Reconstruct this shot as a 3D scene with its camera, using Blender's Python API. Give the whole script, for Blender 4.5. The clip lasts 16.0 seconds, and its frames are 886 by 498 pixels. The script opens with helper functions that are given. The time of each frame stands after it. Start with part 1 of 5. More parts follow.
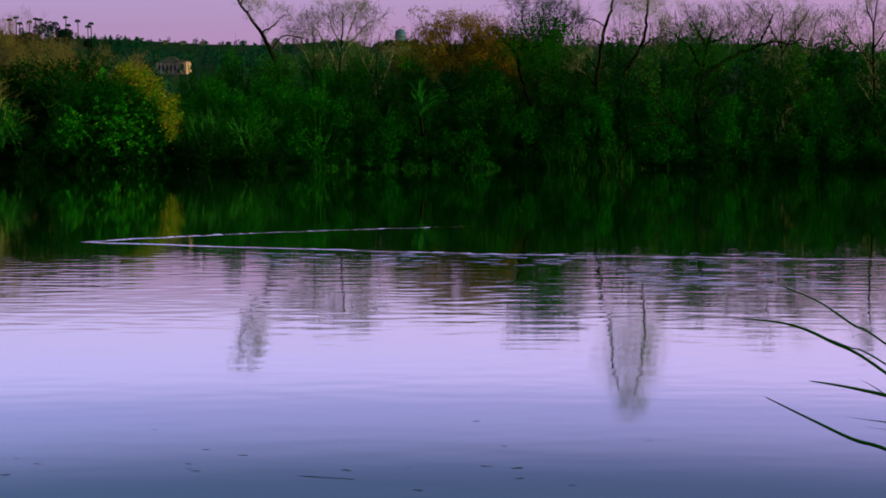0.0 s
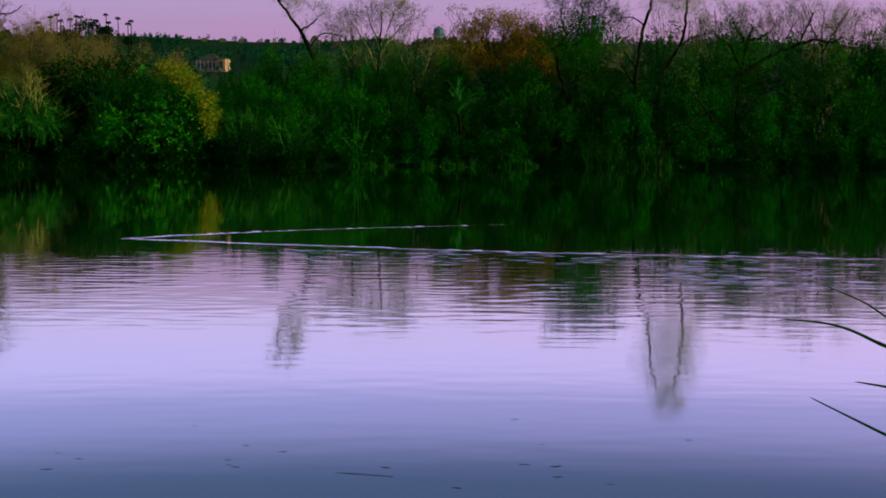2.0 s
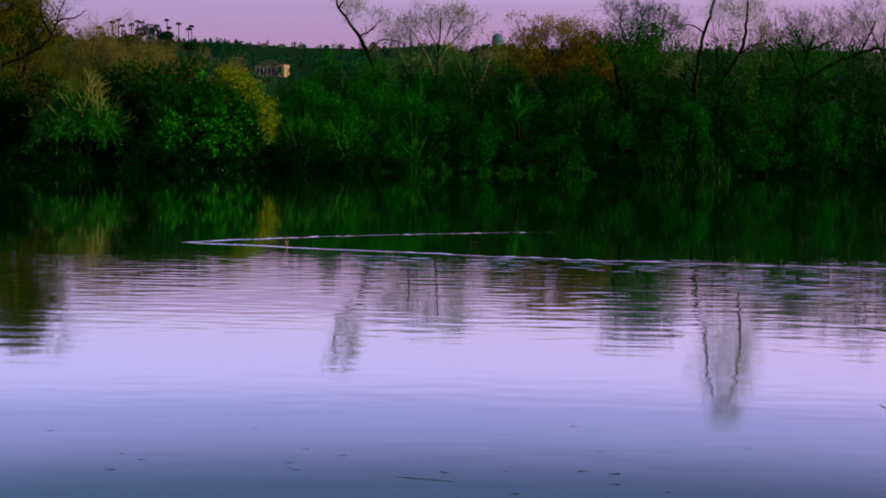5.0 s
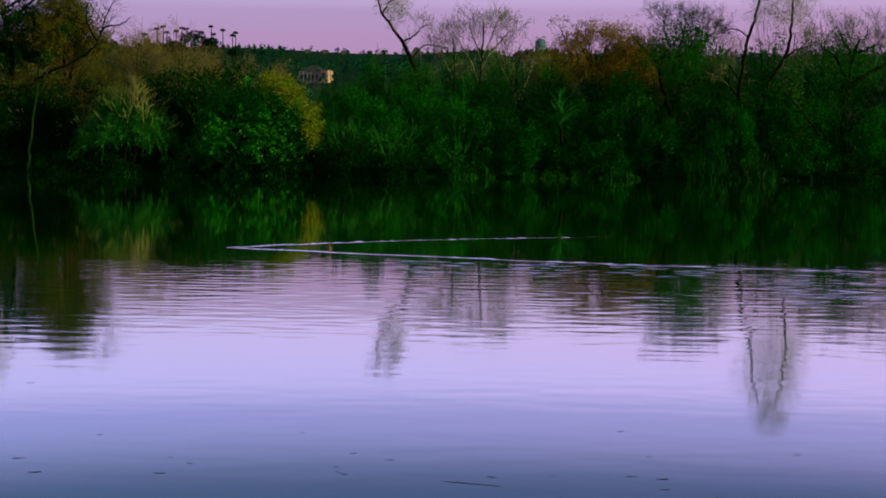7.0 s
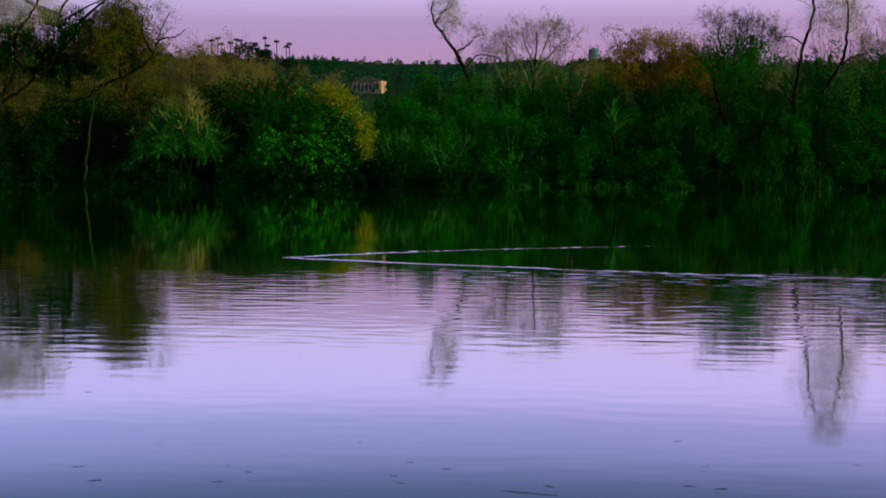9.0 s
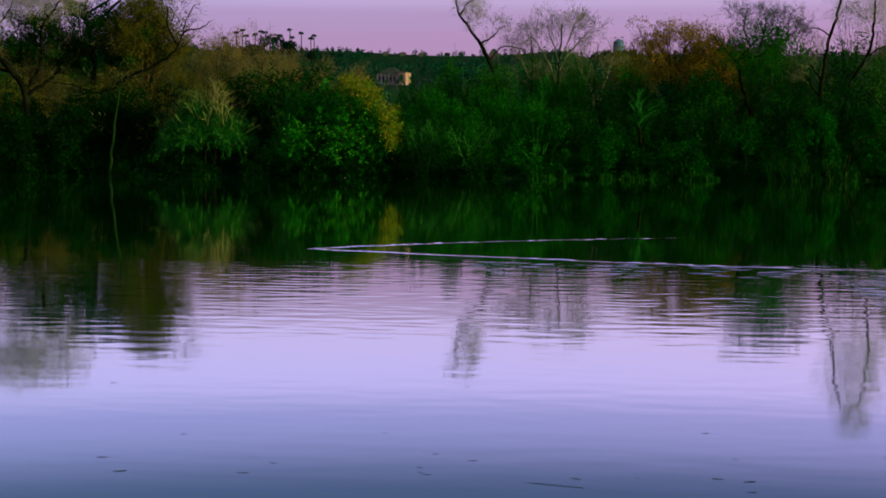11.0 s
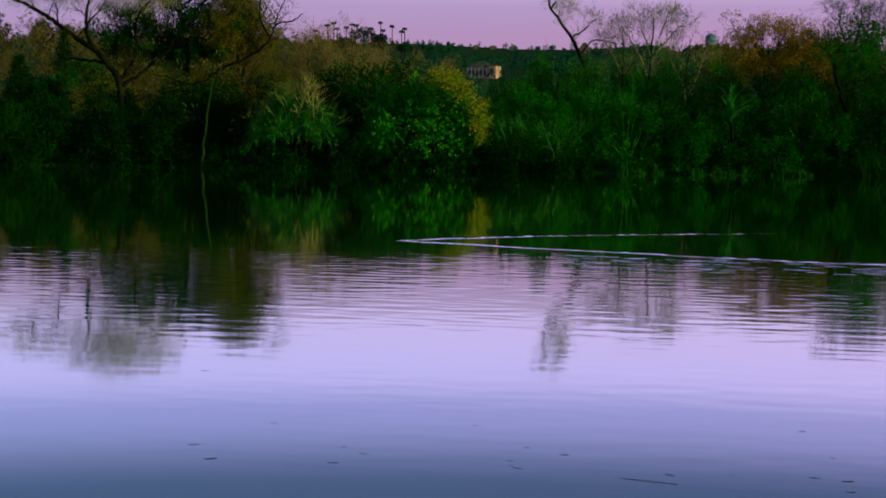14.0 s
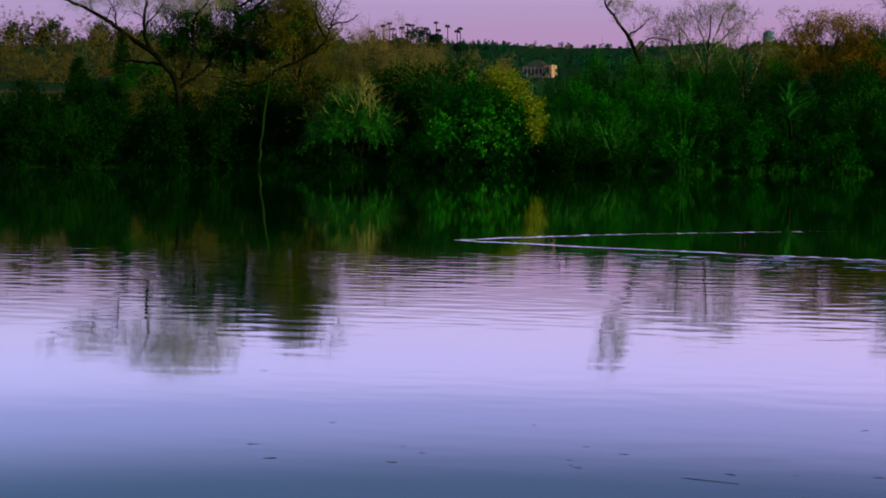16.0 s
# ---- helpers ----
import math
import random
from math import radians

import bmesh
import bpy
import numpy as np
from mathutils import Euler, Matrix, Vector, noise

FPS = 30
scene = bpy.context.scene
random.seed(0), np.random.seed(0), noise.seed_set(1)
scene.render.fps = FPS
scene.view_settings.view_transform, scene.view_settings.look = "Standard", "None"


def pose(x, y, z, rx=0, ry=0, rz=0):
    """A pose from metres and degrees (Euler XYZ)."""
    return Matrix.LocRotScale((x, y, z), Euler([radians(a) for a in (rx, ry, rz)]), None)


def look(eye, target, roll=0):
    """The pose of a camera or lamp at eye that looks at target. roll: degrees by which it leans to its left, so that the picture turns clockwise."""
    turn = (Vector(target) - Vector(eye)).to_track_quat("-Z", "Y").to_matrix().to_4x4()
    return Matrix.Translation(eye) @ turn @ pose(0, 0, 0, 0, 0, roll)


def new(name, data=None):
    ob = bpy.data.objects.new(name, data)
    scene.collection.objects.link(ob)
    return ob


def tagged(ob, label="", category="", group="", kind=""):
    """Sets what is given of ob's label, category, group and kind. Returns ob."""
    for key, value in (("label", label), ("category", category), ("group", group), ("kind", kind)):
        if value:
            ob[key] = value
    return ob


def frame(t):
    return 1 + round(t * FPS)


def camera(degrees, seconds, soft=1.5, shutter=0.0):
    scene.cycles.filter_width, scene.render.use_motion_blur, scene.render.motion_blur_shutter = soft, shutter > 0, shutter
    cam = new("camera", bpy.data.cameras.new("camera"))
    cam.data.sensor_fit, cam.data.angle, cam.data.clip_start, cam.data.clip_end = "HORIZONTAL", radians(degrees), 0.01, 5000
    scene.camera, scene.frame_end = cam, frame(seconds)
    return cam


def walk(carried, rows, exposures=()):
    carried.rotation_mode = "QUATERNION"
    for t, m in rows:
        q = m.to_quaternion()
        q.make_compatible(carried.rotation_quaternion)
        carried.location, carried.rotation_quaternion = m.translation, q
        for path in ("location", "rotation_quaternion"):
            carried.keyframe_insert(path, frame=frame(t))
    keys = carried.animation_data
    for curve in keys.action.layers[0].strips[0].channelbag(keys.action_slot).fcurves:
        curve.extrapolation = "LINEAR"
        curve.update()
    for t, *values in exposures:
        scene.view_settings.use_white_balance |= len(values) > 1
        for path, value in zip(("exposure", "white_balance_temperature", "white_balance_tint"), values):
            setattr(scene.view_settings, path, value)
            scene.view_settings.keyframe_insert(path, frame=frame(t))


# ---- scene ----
cam = camera(31.0, 16.0, soft=1.75)
PATH = [
    (0, 0.000, 0.000, 1.900, 86.337, 0.000, 0.000),
    (0.5, -0.004, 0.005, 1.900, 86.423, 0.017, 0.192),
    (1, -0.009, 0.002, 1.899, 86.344, -0.004, 0.598),
    (1.5, -0.009, -0.009, 1.897, 86.290, -0.125, 0.997),
    (2, -0.013, -0.016, 1.903, 86.259, -0.179, 1.356),
    (2.5, -0.021, -0.019, 1.901, 86.462, -0.193, 1.870),
    (3, -0.024, -0.020, 1.899, 86.746, -0.281, 2.344),
    (3.5, -0.025, -0.026, 1.904, 86.756, -0.374, 2.573),
    (6, -0.053, -0.078, 1.905, 86.328, -0.679, 4.125),
    (6.5, -0.061, -0.075, 1.907, 86.525, -0.654, 4.493),
    (7, -0.064, -0.069, 1.901, 86.651, -0.472, 4.951),
    (7.5, -0.070, -0.078, 1.900, 86.720, -0.262, 5.622),
    (8, -0.077, -0.083, 1.899, 86.883, -0.161, 6.305),
    (8.5, -0.078, -0.079, 1.900, 86.990, -0.175, 6.667),
    (9, -0.080, -0.081, 1.898, 86.992, -0.217, 6.857),
    (11.5, -0.108, 0.016, 1.880, 86.452, -0.180, 8.108),
    (12, -0.115, 0.040, 1.874, 86.077, -0.129, 8.600),
    (12.5, -0.121, 0.040, 1.870, 85.719, -0.284, 9.204),
    (13, -0.128, 0.049, 1.869, 85.804, -0.397, 9.820),
    (13.5, -0.135, 0.067, 1.864, 86.191, -0.636, 10.370),
    (14, -0.145, 0.070, 1.862, 86.444, -0.688, 10.919),
    (14.5, -0.142, 0.064, 1.861, 86.437, -0.521, 11.281),
    (15, -0.146, 0.076, 1.861, 86.324, -0.421, 11.661),
    (15.5, -0.154, 0.092, 1.854, 86.352, -0.329, 12.226),
    (16, -0.160, 0.094, 1.856, 86.412, -0.304, 12.925),
]
walk(cam, [(t, pose(*p)) for t, *p in PATH])

# ---------------------------------------------------------------- light
world = bpy.data.worlds.new("dusk_sky")
scene.world = world
world.use_nodes = True
wn, wl = world.node_tree.nodes, world.node_tree.links
wn.clear()
SUN_EL, SUN_AZ = 8.5, 106.0          # azimuth clockwise from straight ahead
w_out = wn.new("ShaderNodeOutputWorld")
w_bg = wn.new("ShaderNodeBackground")
w_co = wn.new("ShaderNodeTexCoord")
w_sep = wn.new("ShaderNodeSeparateXYZ")
w_map = wn.new("ShaderNodeMapRange")
w_map.inputs["From Min"].default_value, w_map.inputs["From Max"].default_value = 0.0, 0.5
w_ramp = wn.new("ShaderNodeValToRGB")
SKY = [(0.00, (0.47, 0.20, 0.43)), (0.09, (0.45, 0.215, 0.44)), (0.14, (0.48, 0.28, 0.53)), (0.175, (0.48, 0.31, 0.58)), (0.195, (0.56, 0.41, 0.72)),
       (0.222, (0.87, 0.70, 1.26)), (0.28, (0.88, 0.75, 1.46)), (0.33, (0.54, 0.52, 1.18)), (0.42, (0.13, 0.165, 0.47)),
       (0.60, (0.09, 0.14, 0.23)), (1.00, (0.10, 0.18, 0.17))]
els = w_ramp.color_ramp.elements
w_ramp.color_ramp.interpolation = "EASE"
while len(els) < len(SKY):
    els.new(0.5)
for e, (p, c) in zip(els, SKY):
    e.position, e.color = p, (*c, 1)
w_sky = wn.new("ShaderNodeTexSky")
w_sky.sky_type, w_sky.sun_disc = "NISHITA", False
w_sky.sun_elevation, w_sky.sun_rotation = radians(SUN_EL), radians(SUN_AZ)
w_add = wn.new("ShaderNodeMix")
w_add.data_type, w_add.blend_type = "RGBA", "ADD"
w_add.inputs["Factor"].default_value = 0.012
wl.new(w_co.outputs["Generated"], w_sep.inputs[0])
wl.new(w_sep.outputs["Z"], w_map.inputs["Value"])
wl.new(w_map.outputs["Result"], w_ramp.inputs["Fac"])
w_side = wn.new("ShaderNodeMapRange")
w_side.inputs["From Min"].default_value, w_side.inputs["From Max"].default_value = -0.55, 0.45
w_tint = wn.new("ShaderNodeMix")
w_tint.data_type = "RGBA"
w_tint.inputs["A"].default_value, w_tint.inputs["B"].default_value = (0.88, 0.98, 1.02, 1), (1.10, 0.98, 0.97, 1)
w_mul = wn.new("ShaderNodeMix")
w_mul.data_type, w_mul.blend_type = "RGBA", "MULTIPLY"
w_mul.inputs["Factor"].default_value = 1.0
wl.new(w_sep.outputs["X"], w_side.inputs["Value"])
wl.new(w_side.outputs["Result"], w_tint.inputs["Factor"])
wl.new(w_ramp.outputs["Color"], w_mul.inputs["A"])
wl.new(w_tint.outputs["Result"], w_mul.inputs["B"])
wl.new(w_mul.outputs["Result"], w_add.inputs["A"])
wl.new(w_sky.outputs["Color"], w_add.inputs["B"])
wl.new(w_add.outputs["Result"], w_bg.inputs["Color"])
wl.new(w_bg.outputs[0], w_out.inputs[0])

sun = new("sun", bpy.data.lights.new("sun", "SUN"))
sun.data.energy, sun.data.angle, sun.data.color = 5.0, radians(2.0), (1.0, 0.78, 0.34)
_a, _e = radians(SUN_AZ), radians(SUN_EL)
sun.matrix_world = look((math.sin(_a) * math.cos(_e) * 100, math.cos(_a) * math.cos(_e) * 100, math.sin(_e) * 100), (0, 0, 0))
scene.view_settings.exposure = -0.15


# ---------------------------------------------------------------- materials
def mat(name):
    m = bpy.data.materials.new(name)
    m.use_nodes = True
    nt = m.node_tree
    return m, nt.nodes, nt.links, nt.nodes["Principled BSDF"]


def leaf_mat(name, dark, light, third=None, share=0.0, rough=0.55, translucent=0.25, spread=0.35):
    """Foliage: colour varies leaf by leaf, clump by clump and from plant to plant."""
    m, n, l, b = mat(name)
    geo = n.new("ShaderNodeNewGeometry")
    obi = n.new("ShaderNodeObjectInfo")
    tc = n.new("ShaderNodeTexCoord")
    clump = n.new("ShaderNodeTexNoise")
    clump.inputs["Scale"].default_value, clump.inputs["Detail"].default_value = 0.55, 4
    l.new(tc.outputs["Object"], clump.inputs["Vector"])
    mixv = n.new("ShaderNodeMath")
    mixv.operation = "MULTIPLY_ADD"
    mixv.inputs[1].default_value, mixv.inputs[2].default_value = spread, 0.55 * (0.5 - spread * 0.5)
    l.new(geo.outputs["Random Per Island"], mixv.inputs[0])
    addc = n.new("ShaderNodeMath")
    addc.operation = "MULTIPLY_ADD"
    addc.inputs[1].default_value = 1.1
    l.new(clump.outputs["Fac"], addc.inputs[0])
    l.new(mixv.outputs[0], addc.inputs[2])
    sub = n.new("ShaderNodeMath")
    sub.operation, sub.use_clamp = "SUBTRACT", True
    sub.inputs[1].default_value = 0.33
    l.new(addc.outputs[0], sub.inputs[0])
    ramp = n.new("ShaderNodeValToRGB")
    ramp.color_ramp.elements[0].color, ramp.color_ramp.elements[1].color = (*dark, 1), (*light, 1)
    ramp.color_ramp.elements[0].position, ramp.color_ramp.elements[1].position = 0.22, 0.95
    l.new(sub.outputs[0], ramp.inputs["Fac"])
    col = ramp.outputs["Color"]
    if third:
        sel = n.new("ShaderNodeMath")
        sel.operation = "LESS_THAN"
        sel.inputs[1].default_value = share
        l.new(geo.outputs["Random Per Island"], sel.inputs[0])
        mx = n.new("ShaderNodeMix")
        mx.data_type = "RGBA"
        l.new(sel.outputs[0], mx.inputs["Factor"])
        l.new(col, mx.inputs["A"])
        mx.inputs["B"].default_value = (*third, 1)
        col = mx.outputs["Result"]
    hsv = n.new("ShaderNodeHueSaturation")
    mr = n.new("ShaderNodeMapRange")
    mr.inputs["To Min"].default_value, mr.inputs["To Max"].default_value = 0.88, 1.12
    l.new(obi.outputs["Random"], mr.inputs["Value"])
    l.new(mr.outputs["Result"], hsv.inputs["Value"])
    l.new(col, hsv.inputs["Color"])
    l.new(hsv.outputs["Color"], b.inputs["Base Color"])
    b.inputs["Roughness"].default_value = rough
    b.inputs["Specular IOR Level"].default_value = 0.03
    tr = n.new("ShaderNodeBsdfTranslucent")
    l.new(hsv.outputs["Color"], tr.inputs["Color"])
    sh = n.new("ShaderNodeMixShader")
    sh.inputs[0].default_value = translucent
    l.new(b.outputs[0], sh.inputs[1])
    l.new(tr.outputs[0], sh.inputs[2])
    l.new(sh.outputs[0], n["Material Output"].inputs["Surface"])
    return m


def rough_mat(name, c1, c2, scale=6.0, rough=0.85, bump=0.3, stretch=(1, 1, 1), c3=None, gloss=0.03):
    """Two scales of noise between colours, with relief: bark, soil, render, stone."""
    m, n, l, b = mat(name)
    tc = n.new("ShaderNodeTexCoord")
    mp = n.new("ShaderNodeMapping")
    mp.inputs["Scale"].default_value = stretch
    l.new(tc.outputs["Object"], mp.inputs["Vector"])
    fine = n.new("ShaderNodeTexNoise")
    fine.inputs["Scale"].default_value, fine.inputs["Detail"].default_value = scale, 6
    big = n.new("ShaderNodeTexNoise")
    big.inputs["Scale"].default_value, big.inputs["Detail"].default_value = scale * 0.09, 4
    l.new(mp.outputs[0], fine.inputs["Vector"])
    l.new(mp.outputs[0], big.inputs["Vector"])
    r1 = n.new("ShaderNodeValToRGB")
    r1.color_ramp.elements[0].position, r1.color_ramp.elements[1].position = 0.32, 0.68
    r1.color_ramp.elements[0].color, r1.color_ramp.elements[1].color = (*c1, 1), (*c2, 1)
    l.new(fine.outputs["Fac"], r1.inputs["Fac"])
    mx = n.new("ShaderNodeMix")
    mx.data_type = "RGBA"
    r2 = n.new("ShaderNodeMapRange")
    r2.inputs["From Min"].default_value, r2.inputs["From Max"].default_value = 0.42, 0.62
    l.new(big.outputs["Fac"], r2.inputs["Value"])
    l.new(r2.outputs["Result"], mx.inputs["Factor"])
    l.new(r1.outputs["Color"], mx.inputs["A"])
    mx.inputs["B"].default_value = (*(c3 or tuple(0.6 * v for v in c1)), 1)
    l.new(mx.outputs["Result"], b.inputs["Base Color"])
    b.inputs["Roughness"].default_value = rough
    b.inputs["Specular IOR Level"].default_value = gloss
    bp = n.new("ShaderNodeBump")
    bp.inputs["Strength"].default_value, bp.inputs["Distance"].default_value = bump, 0.03
    l.new(fine.outputs["Fac"], bp.inputs["Height"])
    l.new(bp.outputs[0], b.inputs["Normal"])
    return m


def water_mat():
    m, n, l, b = mat("still_pond_water")
    b.inputs["Base Color"].default_value = (0.002, 0.15, 0.004, 1)
    b.inputs["IOR"].default_value = 1.333
    b.inputs["Specular IOR Level"].default_value = 0.5
    tc = n.new("ShaderNodeTexCoord")
    sep = n.new("ShaderNodeSeparateXYZ")
    l.new(tc.outputs["Object"], sep.inputs[0])

    def wave(sx, sy, rot, scale, detail):
        mp = n.new("ShaderNodeMapping")
        mp.inputs["Scale"].default_value = (sx, sy, 1)
        mp.inputs["Rotation"].default_value = (0, 0, radians(rot))
        nz = n.new("ShaderNodeTexNoise")
        nz.inputs["Scale"].default_value, nz.inputs["Detail"].default_value = scale, detail
        l.new(tc.outputs["Object"], mp.inputs["Vector"])
        l.new(mp.outputs[0], nz.inputs["Vector"])
        return nz.outputs["Fac"]
    # ripples run strongest in the belt crossed by the wake and fade to a mirror close by
    belt = n.new("ShaderNodeValToRGB")
    mr = n.new("ShaderNodeMapRange")
    mr.inputs["From Min"].default_value, mr.inputs["From Max"].default_value = 8.0, 88.0
    l.new(sep.outputs["Y"], mr.inputs["Value"])
    l.new(mr.outputs["Result"], belt.inputs["Fac"])
    stops = [(0.0, 0.02), (0.05, 0.14), (0.09, 0.36), (0.13, 0.7), (0.17, 0.92), (0.235, 0.9), (0.262, 0.4), (0.29, 0.14), (1.0, 0.10)]
    el = belt.color_ramp.elements
    while len(el) < len(stops):
        el.new(0.5)
    for e, (p, v) in zip(el, stops):
        e.position, e.color = p, (v, v, v, 1)
    a = wave(0.50, 1.0, 4, 3.2, 0.7)
    c = wave(0.16, 1.0, -7, 1.6, 1)
    s = n.new("ShaderNodeMath")
    s.operation = "MULTIPLY_ADD"
    s.inputs[1].default_value = 0.12
    l.new(c, s.inputs[0])
    l.new(a, s.inputs[2])
    patch = wave(0.05, 0.11, 0, 1.0, 2)
    pm = n.new("ShaderNodeMapRange")
    pm.inputs["From Min"].default_value, pm.inputs["From Max"].default_value = 0.35, 0.65
    pm.inputs["To Min"].default_value = 0.55
    l.new(patch, pm.inputs["Value"])
    k = n.new("ShaderNodeMath")
    k.operation = "MULTIPLY"
    l.new(belt.outputs["Color"], k.inputs[0])
    l.new(pm.outputs["Result"], k.inputs[1])
    h = n.new("ShaderNodeMath")
    h.operation = "MULTIPLY"
    l.new(s.outputs[0], h.inputs[0])
    l.new(k.outputs[0], h.inputs[1])
    bp = n.new("ShaderNodeBump")
    bp.inputs["Strength"].default_value, bp.inputs["Distance"].default_value = 1.0, 0.0066
    l.new(h.outputs[0], bp.inputs["Height"])
    l.new(bp.outputs[0], b.inputs["Normal"])
    # capillary ripples too fine to tell apart roughen the near water, and the far water lies calm
    fine = n.new("ShaderNodeMapRange")
    fine.inputs["From Min"].default_value, fine.inputs["From Max"].default_value = 17.0, 30.0
    fine.inputs["To Min"].default_value, fine.inputs["To Max"].default_value = 0.038, 0.024
    l.new(sep.outputs["Y"], fine.inputs["Value"])
    l.new(fine.outputs["Result"], b.inputs["Roughness"])
    l.new(fine.outputs["Result"], b.inputs["Coat Roughness"])
    # second reflective coat, added to brighten what the pond mirrors
    b.inputs["Coat Weight"].default_value, b.inputs["Coat IOR"].default_value = 0.9, 1.333
    l.new(bp.outputs[0], b.inputs["Coat Normal"])
    return m


WATER = water_mat()
SOIL = rough_mat("bank_soil_and_weeds", (0.005, 0.036, 0.007), (0.011, 0.052, 0.010), 0.8, 0.95, 0.5, c3=(0.004, 0.032, 0.007))
BARK = rough_mat("dark_bark", (0.004, 0.007, 0.002), (0.013, 0.018, 0.006), 9, 0.9, 0.6, (1, 1, 0.25))
GREEN_BARK = rough_mat("green_mossy_bark", (0.008, 0.034, 0.006), (0.016, 0.055, 0.011), 7, 0.85, 0.5, (1, 1, 0.3))
TWIG = rough_mat("grey_brown_twigs", (0.13, 0.16, 0.075), (0.21, 0.245, 0.12), 5, 0.9, 0.2)
BRUSH = rough_mat("green_brown_brush", (0.004, 0.045, 0.002), (0.010, 0.085, 0.004), 5, 0.9, 0.2)
BROWN_STEM = rough_mat("brown_brush_stems", (0.04, 0.036, 0.010), (0.08, 0.066, 0.018), 5, 0.9, 0.2)
TAN_TWIG = rough_mat("tan_dry_twigs", (0.17, 0.20, 0.06), (0.30, 0.32, 0.10), 5, 0.9, 0.2)
OLIVE_TWIG = rough_mat("olive_forked_twigs", (0.06, 0.15, 0.025), (0.12, 0.24, 0.05), 5, 0.9, 0.2)
PALE_SHOOT = rough_mat("pale_green_shoots", (0.014, 0.14, 0.012), (0.034, 0.23, 0.026), 4, 0.85, 0.2)
GREEN_STEM = rough_mat("green_shoots", (0.006, 0.10, 0.004), (0.016, 0.17, 0.008), 4, 0.8, 0.2)
G_DARK = leaf_mat("deep_green_leaves", (0.0008, 0.046, 0.0005), (0.003, 0.165, 0.002), spread=0.16)
# left bank's shade put into leaf colour; conifers and crest trees share it
G_EVER_SHADE = leaf_mat("evergreen_and_shade_leaves", (0.0006, 0.014, 0.0003), (0.002, 0.044, 0.001), spread=0.18)
# darker leaves for dark bushes; shade at the bank's foot put into colour
G_DEEP = leaf_mat("dark_bush_and_shade_leaves", (0.0006, 0.020, 0.0003), (0.0025, 0.075, 0.0012), spread=0.25, translucent=0.12)
G_MID = leaf_mat("mid_green_leaves", (0.001, 0.052, 0.0005), (0.010, 0.22, 0.003), spread=0.18)
G_WILLOW = leaf_mat("pale_willow_leaves", (0.002, 0.06, 0.005), (0.020, 0.20, 0.020), (0.10, 0.22, 0.04), 0.08, spread=0.55)
# sunlit clusters put into colour: a tenth of the leaves far lighter
G_BRIGHT = leaf_mat("bright_green_leaves", (0.0010, 0.030, 0.0005), (0.012, 0.25, 0.005), (0.06, 0.34, 0.012), 0.10, spread=0.6, translucent=0.12)
Y_GOLD = leaf_mat("yellow_rim_leaves", (0.07, 0.12, 0.004), (0.30, 0.28, 0.014), (0.03, 0.17, 0.005), 0.34, spread=0.2)
OLIVE = leaf_mat("olive_green_leaves", (0.005, 0.095, 0.002), (0.018, 0.195, 0.005), (0.012, 0.10, 0.003), 0.2, spread=0.18)
SPRIG = leaf_mat("olive_twig_leaves", (0.010, 0.085, 0.006), (0.030, 0.165, 0.012), (0.035, 0.09, 0.010), 0.2, spread=0.2)
# paleness tuned to the thin crowns' mirror images in the pond
HAZE = leaf_mat("pale_haze_leaves", (0.27, 0.30, 0.20), (0.40, 0.43, 0.29), translucent=0.4)
GOLDEN = leaf_mat("golden_olive_leaves", (0.070, 0.085, 0.008), (0.165, 0.155, 0.018), (0.05, 0.09, 0.007), 0.2, spread=0.15, translucent=0.45)
RUST = leaf_mat("rust_orange_leaves", (0.23, 0.155, 0.011), (0.38, 0.25, 0.02), (0.11, 0.13, 0.010), 0.25, spread=0.18, translucent=0.5)
# brighter copy of the brown brush, warm sunlight put into its colour
LIT_TAN_BRUSH = leaf_mat("sunlit_tan_brush", (0.20, 0.165, 0.05), (0.29, 0.235, 0.075), (0.16, 0.17, 0.04), 0.25, spread=0.12, translucent=0.5)
BROWN = leaf_mat("brown_winter_brush", (0.125, 0.115, 0.028), (0.185, 0.160, 0.042), (0.10, 0.12, 0.025), 0.25, spread=0.12, translucent=0.5)
GUM = leaf_mat("dark_gum_leaves", (0.001, 0.024, 0.001), (0.005, 0.065, 0.003), (0.03, 0.09, 0.005), 0.12)
REED = leaf_mat("green_reed_blades", (0.001, 0.03, 0.001), (0.004, 0.065, 0.003), rough=0.4, translucent=0.15)
REED_DRY = leaf_mat("reeds_green_and_straw", (0.002, 0.04, 0.001), (0.008, 0.105, 0.004), (0.03, 0.10, 0.01), 0.06)
FARGREEN = leaf_mat("far_woodland", (0.003, 0.046, 0.023), (0.007, 0.074, 0.036))
PLASTER = rough_mat("pale_plaster", (0.34, 0.24, 0.19), (0.44, 0.32, 0.26), 1.5, 0.9, 0.15, c3=(0.28, 0.20, 0.16))
ROOFING = rough_mat("grey_roof_tiles", (0.05, 0.07, 0.06), (0.09, 0.11, 0.09), 3, 0.85, 0.3)
TANK_BLUE = rough_mat("blue_painted_steel", (0.05, 0.16, 0.30), (0.07, 0.20, 0.36), 0.8, 0.5, 0.05, c3=(0.05, 0.13, 0.24))
DARKGLASS, _n, _l, _b = mat("dark_window_glass")
_b.inputs["Base Color"].default_value, _b.inputs["Roughness"].default_value = (0.02, 0.025, 0.03, 1), 0.08
STONE = rough_mat("pale_speck", (0.5, 0.5, 0.45), (0.72, 0.72, 0.66), 12, 0.8, 0.4)
DEADLEAF = rough_mat("sodden_dead_leaf", (0.025, 0.022, 0.016), (0.06, 0.05, 0.03), 40, 0.6, 0.4)


